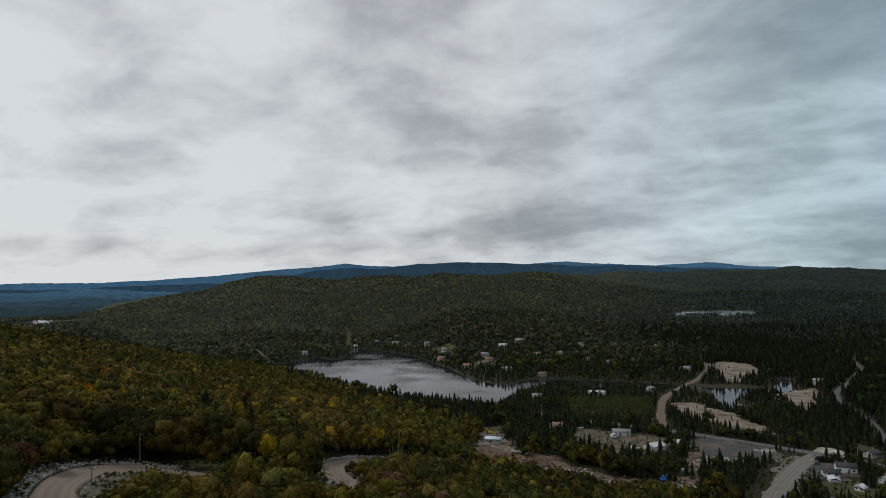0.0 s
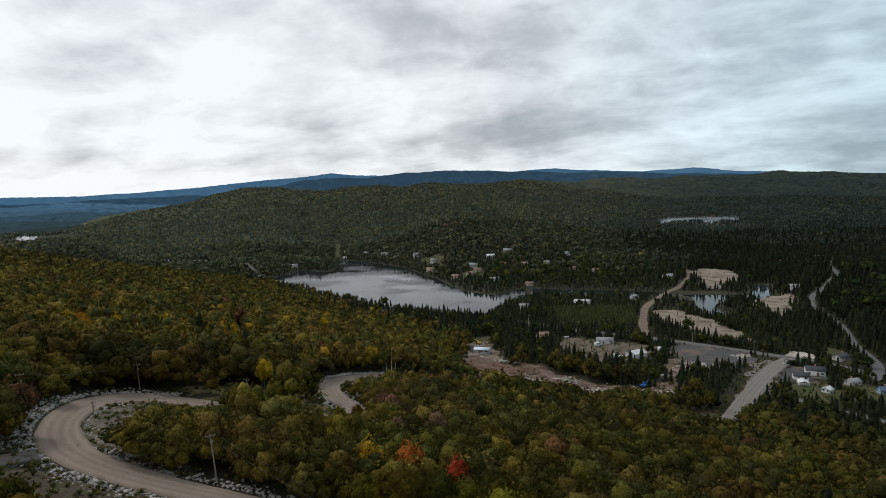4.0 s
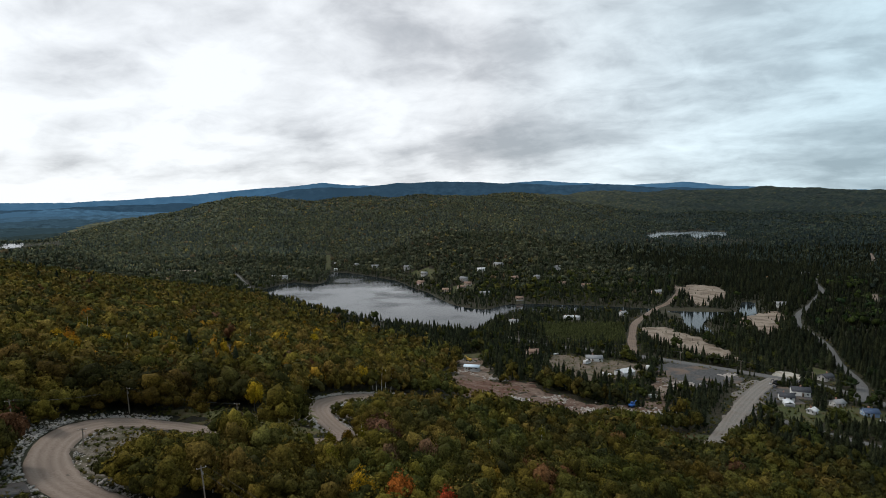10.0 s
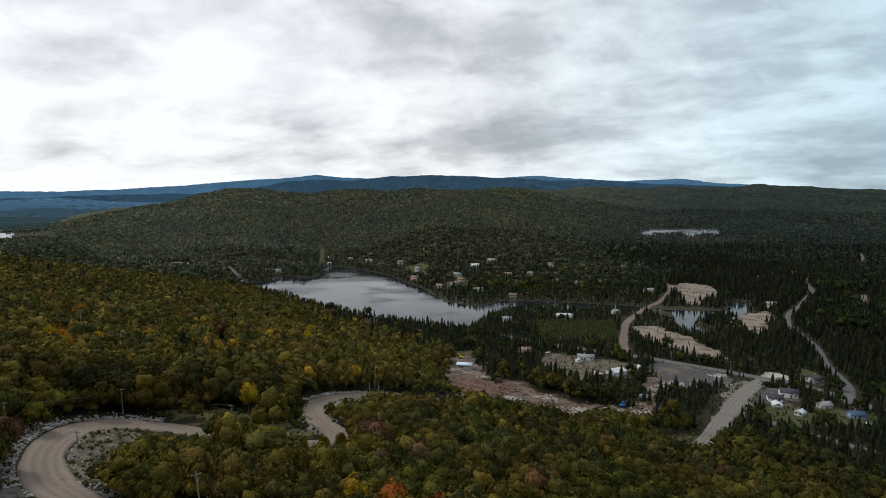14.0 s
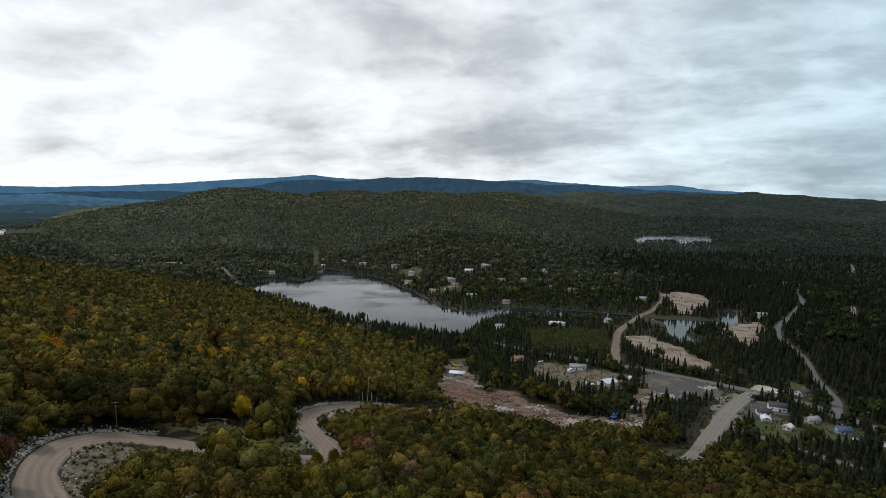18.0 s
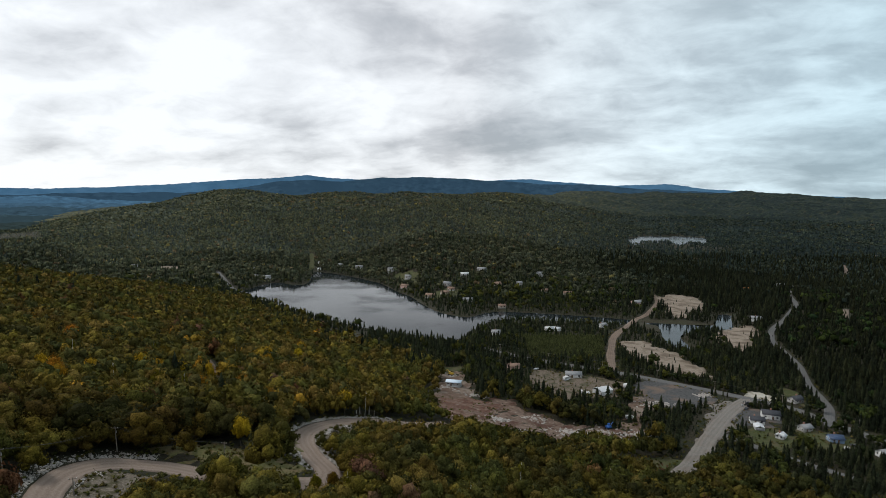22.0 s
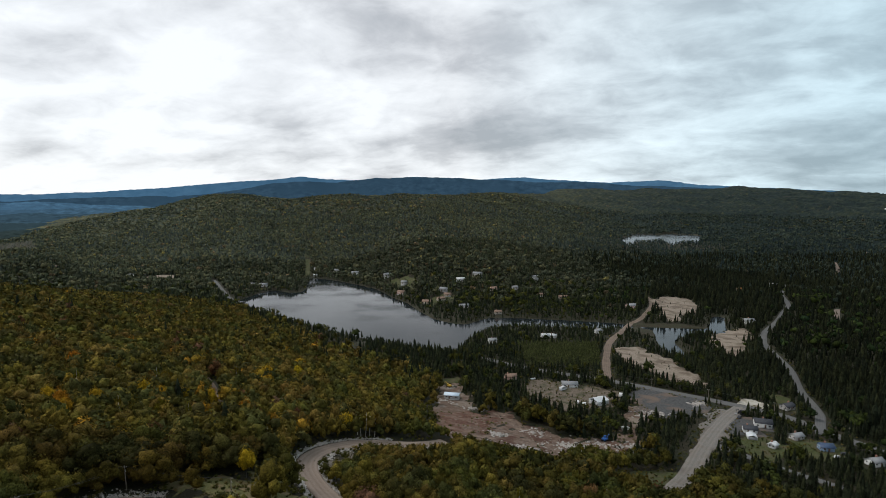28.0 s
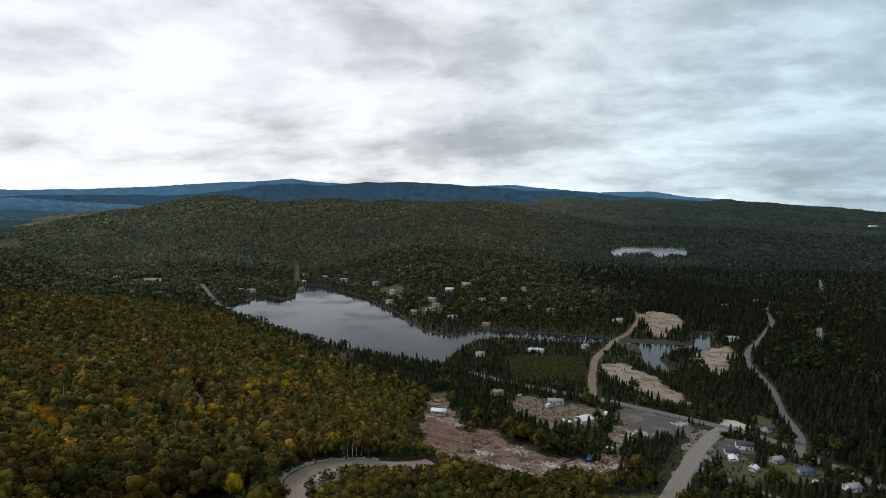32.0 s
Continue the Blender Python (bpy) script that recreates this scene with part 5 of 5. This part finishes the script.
def build_digger(x, y, turn, paint, label):
    root = tagged(new("excavator"), label, "excavator", "machines on the clearing")
    root.matrix_world = pose(x, y, lift(x, y, 0.2), 0, 0, turn)
    for s in (-1, 1):
        a = np.linspace(0, 2 * math.pi, 16, endpoint=False)
        V = np.array([(1.5 * np.sign(math.cos(t)) + 0.45 * math.cos(t), s * 1.0 + e * 0.28, 0.45 + 0.45 * math.sin(t)) for e in (-1, 1) for t in a])
        cap = [(e * 16, e * 16 + i, e * 16 + i + 1, e * 16 + i + 1) for e in (0, 1) for i in range(1, 15)]
        part("track", (V, tris_of(np.vstack([lattice(2, 16, True), cap]))), M_TYRE, root)
    part("turntable", box(-0.8, 0.8, -0.8, 0.8, 0.8, 1.05), M_STEEL, root)
    body = part("body", box(-1.9, 1.2, -1.2, 1.2, 1.05, 2.0), paint, root)
    part("cab", box(0.0, 1.3, 0.2, 1.2, 2.0, 3.0), paint, root)
    part("cab_window", box(1.3, 1.34, 0.3, 1.1, 2.15, 2.9), M_PANE, root)
    boom = part("boom", tube([(1.0, -0.3, 1.6), (2.4, -0.3, 3.6), (4.2, -0.3, 3.4)], 0.28, 0.2, 4), paint, root)
    part("arm", tube([(4.1, -0.3, 3.5), (4.9, -0.3, 1.3)], 0.2, 0.14, 4), paint, root)
    part("bucket", box(4.5, 5.3, -0.8, 0.2, 0.5, 1.3), M_STEEL, root)


build_digger(16, 409, 150, P_YELLOW, "yellow excavator among rubble heaps")
build_digger(208, 352, 205, P_DARK, "dark excavator parked on the gravel forecourt")
build_digger(104, 312, 30, P_BLUE, "blue excavator on the bulldozed dirt")


def build_boat(x, y, turn):
    root = tagged(new("boat"), "white motor boat stored on the ground", "boat")
    root.matrix_world = pose(x, y, lift(x, y, 0.2), 0, 0, turn)
    st = np.linspace(-1, 1, 9)
    half = 1.05 * np.sqrt(np.clip(1 - np.clip(st, 0, 1) ** 2.2, 0, 1)) * (1 - 0.1 * (st < -0.5))
    V = np.array([p for s, b in zip(st, half) for p in ((s * 3, -b, 1.0), (s * 3, -b * 0.75, 0.3), (s * 3, 0, 0.0), (s * 3, b * 0.75, 0.3), (s * 3, b, 1.0))])
    part("hull", (V, lattice(9, 5)), P_WHITE, root)
    D = np.array([p for s, b in zip(st, half) for p in ((s * 2.95, -b * 0.97, 0.92), (s * 2.95, b * 0.97, 0.92))])
    part("deck", (D, lattice(9, 2)), P_WHITE, root)
    part("windscreen", box(0.3, 0.36, -0.7, 0.7, 0.92, 1.4), M_PANE, root)


build_boat(84, 428, 35)


# ---- poles and wires ----
def build_pole(x, y, high, lean=(0, 0), arm_turn=0, valley=False):
    root = tagged(new("utility_pole"), "weathered wooden utility pole beside the road" if not valley else "wooden utility pole along the valley road", "utility pole", "power line poles")
    z = lift(x, y)
    root.matrix_world = pose(x, y, z, 0, 0, arm_turn)
    top = (lean[0] * high, lean[1] * high, high)
    part("shaft", tube([(0, 0, -0.8), (top[0] / 2, top[1] / 2, high / 2), top], 0.17, 0.11, 9), M_WOOD, root, smooth=True)
    hx, hy, hz = top[0] * 0.95, top[1] * 0.95, high * 0.95
    arm = part("crossarm", box(hx - 0.9, hx + 0.9, hy - 0.19, hy - 0.12, hz - 0.06, hz + 0.06), M_WOOD, root)
    for px in (-0.8, 0.8):
        part("insulator", tube([(hx + px, hy - 0.155, hz + 0.06), (hx + px, hy - 0.155, hz + 0.2), (hx + px, hy - 0.155, hz + 0.26)], 0.06, 0.03, 7), M_TRIM, arm)
    if not valley:
        part("transformer" if abs(x + 60) < 1 else "bracket", tube([(hx + 0.3, hy, hz - 1.5), (hx + 0.3, hy, hz - 0.8)], 0.22 if abs(x + 60) < 1 else 0.06, 0.22 if abs(x + 60) < 1 else 0.06, 8), M_STEEL, root)
    m = pose(x, y, z, 0, 0, arm_turn)
    return [m @ Vector((hx + px, hy - 0.155, hz + 0.26)) for px in (-0.8, 0.8)]


def build_wire(a, b, sag):
    pts = [tuple(a.lerp(b, t) - Vector((0, 0, sag * 4 * t * (1 - t)))) for t in np.linspace(0, 1, 14)]
    ob = new("power_cable", mesh("power_cable", *tube(pts, 0.022, 0.022, 4), M_CABLE))
    tagged(ob, "thin dark power cable between poles", "cable", "power cables")


line = [build_pole(-100, 127, 8.0, (-0.08, 0.02), 30), build_pole(-89.5, 155.5, 7.5, (-0.06, 0), 0), build_pole(-61, 160.5, 6.5, (0.01, 0), -10)]
spur = [build_pole(-45, 102.5, 9.5, (-0.09, 0.0), 40), build_pole(12, 62, 9.0, (0.0, 0.0), 40)]
build_pole(-83, 125.5, 4.5, (-0.03, 0.02), 20)
for run in (line, spur):
    for p, q in zip(run, run[1:]):
        for a, b in zip(p, q):
            build_wire(a, b, 1.2)
valley = [build_pole(x, y, 9.5, (0, 0), -40, True) for x, y in ((60, 470), (96, 443), (133, 420), (166, 397), (197, 374), (228, 348), (246, 306))]
for p, q in zip(valley, valley[1:]):
    for a, b in zip(p, q):
        build_wire(a, b, 0.9)


# ---- birches ----
def build_birch(x, y, high, lean):
    root = tagged(new("birch_tree"), "slender bare birch with a pale trunk", "tree", "birches by the lower bend")
    root.matrix_world = pose(x, y, lift(x, y))
    g = np.random.RandomState(int(abs(x * 11 + y)))
    stem = [(lean * h, 0.3 * lean * h, h * high) for h in (-0.05, 0.0, 0.3, 0.6, 0.85, 1.0)]
    part("trunk", tube(stem, 0.17, 0.04, 7), M_BIRCH, root, smooth=True)
    for i in range(7):
        h = g.uniform(0.5, 0.95)
        a = g.uniform(0, 6.28)
        b = np.array([lean * h, 0.3 * lean * h, h * high])
        tip = b + np.array([math.cos(a), math.sin(a), 1.1]) * (1.3 - h)
        part("branch", tube([b, tip], 0.05, 0.015, 4), M_BIRCH, root)
    V, F = blob(80, 0.16, 4, g, core=False)
    V = V * (2.6, 2.6, 0.42 * high) + (lean, 0, 0.58 * high)
    part("crown", as_tris((V, F)), TREE_KIT["olive", 0][1].materials[0], root)


for x, y, h, l in ((-32, 251, 11, -0.4), (-30, 253, 12, 0.5), (-28, 252, 11.5, 0.2), (-26, 255, 12, 0.8), (-34, 254, 10, -0.6), (-61, 114, 6.5, 0.2), (-56, 113, 7, -0.4), (-48, 112, 7, 0.5),
                   (96, 282, 9, 0.3), (88, 279, 9, -0.3), (80, 277, 8.5, 0.2), (110, 284, 9, 0.4), (104, 280, 9, -0.2),
                   (-150, 232, 14, 0.5), (-118, 206, 14, -0.4), (-96, 214, 13, 0.3), (-62, 206, 13, -0.5), (-131, 262, 14, 0.4), (-22, 141, 12, 0.3), (12, 150, 12, -0.4), (-106, 300, 14, 0.4), (31, 182, 12, 0.3), (70, 205, 11, -0.3)):
    build_birch(x, y, h, l)
for x, y, kind, h in ((-85, 357, "yellow", 11), (-90, 307, "yellow", 11), (-62, 178, "yellow", 10), (-112, 248, "yellow", 10), (-121, 245, "yellow", 10), (-129, 247, "yellow", 11), (-137, 223, "yellow", 10), (-135, 199, "yellow", 11),
                      (-95, 228, "yellow", 10), (-83, 244, "yellow", 11), (-65, 242, "yellow", 10), (-39, 251, "yellow", 11), (-85, 226, "yellow", 9), (-76, 178, "olive", 10), (-57, 235, "yellow", 9), (-9.5, 108.5, "red", 12.5), (0, 110, "red", 10.5), (-17, 110, "yellow", 11),
                      (-37, 148, "lime", 5), (-32, 150, "olive", 6), (-27.5, 153, "olive", 6.5), (-24, 158, "lime", 6.5), (-27, 127, "lime", 9), (-60, 246, "russet", 11), (-75, 236, "russet", 10), (-99, 192, "russet", 10), (-52, 122, "lime", 6),
                      (-180, 280, "yellow", 11), (-136, 266, "yellow", 10), (-98, 332, "yellow", 12), (-89, 381, "yellow", 12), (-103, 256, "yellow", 10), (-143, 210, "yellow", 11), (-44, 272, "yellow", 9), (-155, 275, "olive", 10),
                      (-125, 270, "yellow", 9), (-150, 214, "yellow", 10), (-131, 272, "olive", 11), (-80, 232, "yellow", 10), (-70, 250, "russet", 11), (-110, 222, "olive", 11)):
    words = {"yellow": "broadleaf tree in bright yellow autumn leaf", "red": "maple in vivid orange-red autumn leaf", "russet": "russet-brown broadleaf tree in autumn", "olive": "olive-green broadleaf tree turning in autumn", "lime": "yellow-green broadleaf tree turning in autumn"}
    single_tree(x, y, h * 1.12, h * 0.62, kind, words[kind], "autumn trees on the hillside")


# ---- stones, rubble and logs ----
def stone_shape(g):
    """A rough quarried block: a jittered twenty-sided lump."""
    p = (1 + 5**0.5) / 2
    V = np.array([(-1, p, 0), (1, p, 0), (-1, -p, 0), (1, -p, 0), (0, -1, p), (0, 1, p), (0, -1, -p), (0, 1, -p), (p, 0, -1), (p, 0, 1), (-p, 0, -1), (-p, 0, 1)]) / 1.9
    F = np.array([(0, 11, 5), (0, 5, 1), (0, 1, 7), (0, 7, 10), (0, 10, 11), (1, 5, 9), (5, 11, 4), (11, 10, 2), (10, 7, 6), (7, 1, 8), (3, 9, 4), (3, 4, 2), (3, 2, 6), (3, 6, 8), (3, 8, 9), (4, 9, 5), (2, 4, 11),
                  (6, 2, 10), (8, 6, 7), (9, 8, 1)])
    return V * g.uniform(0.6, 1.3, V.shape) * (1, g.uniform(0.55, 1.0), g.uniform(0.45, 0.8)), F


STONES = [mesh("stone", *stone_shape(np.random.RandomState(90 + i)), M_ROCK) for i in range(8)]
STONE_SHAPES = [stone_shape(np.random.RandomState(90 + i)) for i in range(8)]


def bank_places(line, width, spread, per_metre, g, t0=0.0, t1=1.0, side=1):
    p = spline(line, 1.0)
    p = p[int(t0 * len(p)):int(t1 * len(p))]
    way = np.gradient(p, axis=0)
    way /= np.linalg.norm(way, axis=1)[:, None]
    out = []
    for q, v in zip(p, way):
        for i in range(g.poisson(per_metre)):
            off = side * (width * 0.5 + 0.6 + abs(g.randn()) * spread)
            slide = g.uniform(-0.6, 0.6)
            out.append((q[0] - v[1] * off + v[0] * slide, q[1] + v[0] * off + v[1] * slide, 0.09 + 0.42 * g.rand() ** 3.0))
    return out


def build_rocks():
    g = np.random.RandomState(5)
    # outer side of the upper bend, its inner side, and the lower bend
    near = bank_places(SWITCHBACK, 7.6, 2.3, 32.0, g, 0.16, 0.5, 1) + bank_places(SWITCHBACK, 7.6, 1.7, 12.0, g, 0.18, 0.46, -1)
    lower = bank_places(SWITCHBACK, 7.6, 1.3, 12.0, g, 0.66, 0.98, -1) + bank_places(SWITCHBACK, 7.6, 1.2, 9.0, g, 0.66, 0.92, 1)
    lower = [(x, y, 0.16 + 1.35 * q) for x, y, q in lower]
    near.sort(key=lambda s: -s[2])
    root = tagged(new("rock_bank"), "bank of pale blasted rocks along the switchback", "rocks")
    root.matrix_world = pose(-90, 135, lift(-90, 135))
    inv = root.matrix_world.inverted()
    for x, y, s in near[:300]:
        ob = new("stone", STONES[g.randint(8)])
        ob.parent = root
        ob.matrix_basis = inv @ Matrix.LocRotScale((x, y, lift(x, y, s * 0.18 + 0.08)), Euler(g.uniform(-0.5, 0.5, 3) + (0, 0, g.uniform(0, 6.28))), (s, s, s))
    heap("rubble", near[300:] + lower, "pale blasted stones beside the gravel road", M_ROCK, g)
    rub = []
    for (cx, cy, r, n) in ((52, 284, 13, 520), (80, 300, 15, 520), (40, 306, 11, 260), (62, 320, 12, 160), (100, 306, 10, 160), (30, 360, 8, 120), (120, 305, 8, 90), (150, 353, 9, 200), (140, 350, 5, 70), (186, 369, 6, 120), (118, 304, 7, 160), (12, 372, 8, 60), (16, 408, 6, 40), (20, 285, 12, 90), (190, 372, 6, 50)):
        for i in range(n):
            a, q = g.uniform(0, 6.28), r * abs(g.randn()) * 0.6
            rub.append((cx + q * math.cos(a), cy + q * 0.6 * math.sin(a), 0.2 + 1.0 * g.rand() ** 2))
    heap("rubble", rub, "heaps of pale rubble on the cleared ground", M_ROCK, g)
    logs = []
    for i in range(60):
        cx, cy, r = ((12, 380, 10), (30, 330, 12), (60, 300, 14), (95, 308, 10))[g.randint(4)]
        x, y, a, L = cx + g.randn() * r * 0.6, cy + g.randn() * r * 0.6, g.uniform(0, 6.28), g.uniform(0.8, 3.2)
        z = lift(x, y, 0.25)
        logs.append(tube([(x, y, z), (x + L * math.cos(a), y + L * math.sin(a), z + g.uniform(0, 0.3))], 0.16, 0.09, 5))
    ob = new("felled_logs", mesh("felled_logs", *merge(logs), M_WOOD))
    tagged(ob, "scattered felled logs and stumps on bare dirt", "logs", kind="stuff")


def heap(name, places, label, material, g):
    V, F, off = [], [], 0
    xy = np.array([(x, y) for x, y, s in places])
    zz = ground(xy[:, 0], xy[:, 1])
    for (x, y, s), z in zip(places, zz):
        v, f = STONE_SHAPES[g.randint(8)]
        a = g.uniform(0, 6.28)
        r = np.array([[math.cos(a), -math.sin(a), 0], [math.sin(a), math.cos(a), 0], [0, 0, 1]])
        V.append(v @ r.T * s + (x, y, z + 0.2 * s + 0.1))
        F.append(f + off)
        off += len(v)
    tagged(new(name, mesh(name, np.vstack(V), np.vstack(F), material)), label, "rubble", kind="stuff")


build_rocks()


# ---- shrubs on the verges ----
def free_of_roads(x, y):
    ok = np.ones(len(x), bool)
    for line, width in ROADS:
        ok &= gap(line, x, y) > width * 0.5 + 0.5
    return ok


def build_shrubs():
    g = np.random.RandomState(12)
    bush = [as_tris(blob(22, 0.16, 1, g)) for i in range(6)]
    xs, ys = [], []
    for p, clear in PATCHES:
        c = p.mean(0)
        if np.hypot(*c) < 420 and clear < 1:
            n = int(np.ptp(p[:, 0]) * np.ptp(p[:, 1]) / (14 if np.hypot(*c) > 180 else 5))
            x, y = g.uniform(p[:, 0].min(), p[:, 0].max(), n), g.uniform(p[:, 1].min(), p[:, 1].max(), n)
            m = inside(p, x, y)
            xs.append(x[m])
            ys.append(y[m])
    x, y = g.uniform(-135, 45, 1500), g.uniform(84, 205, 1500)
    m = (gap(spline(SWITCHBACK, 3.0), x, y) > 7)
    xs.append(x[m])
    ys.append(y[m])
    e = spline(SWITCHBACK, 1.6)
    side = g.choice([-1, 1], len(e))[:, None]
    way = np.gradient(e, axis=0)
    way /= np.linalg.norm(way, axis=1)[:, None]
    q = e + np.c_[-way[:, 1], way[:, 0]] * side * g.uniform(6.5, 11, (len(e), 1))
    xs.append(q[:, 0])
    ys.append(q[:, 1])
    # ragged growth along the edges of open ground and of the roads
    for p, clear in PATCHES:
        if np.hypot(*p.mean(0)) < 640:
            n = max(8, int(len(p) * 2.2))
            k = g.randint(len(p), size=n)
            q = p[k] + g.randn(n, 2) * 1.3
            xs.append(q[:, 0])
            ys.append(q[:, 1])
    for line, width in ROADS:
        r = np.array(line)
        r = r[np.hypot(r[:, 0], r[:, 1]) < 600]
        if len(r) > 2:
            way = np.gradient(r, axis=0)
            way /= np.linalg.norm(way, axis=1)[:, None]
            for rep in range(5):
                s = g.choice([-1, 1], len(r))[:, None] * (width * 0.5 + 0.9 + 1.8 * g.rand(len(r), 1))
                q = r + np.c_[-way[:, 1], way[:, 0]] * s + way * g.uniform(-4, 4, (len(r), 1))
                xs.append(q[:, 0])
                ys.append(q[:, 1])
    x, y = np.concatenate(xs), np.concatenate(ys)
    far_off = (gap(spline(SWITCHBACK, 3.0), x, y) > 4.6) & free_of_roads(x, y)
    x, y = x[far_off], y[far_off]
    h = np.where(np.hypot(x, y) < 175, g.uniform(0.25, 1.3, len(x)), g.uniform(0.4, 1.7, len(x)))
    hue = np.array([(0.064, 0.062, 0.015), (0.092, 0.072, 0.024), (0.046, 0.050, 0.014)])[g.randint(3, size=len(x))]
    plant("shrubs", bush, x, y, h, h * 1.3, hue, "low scrub and young shoots on the verges", 0.1, "shrubs")


build_shrubs()
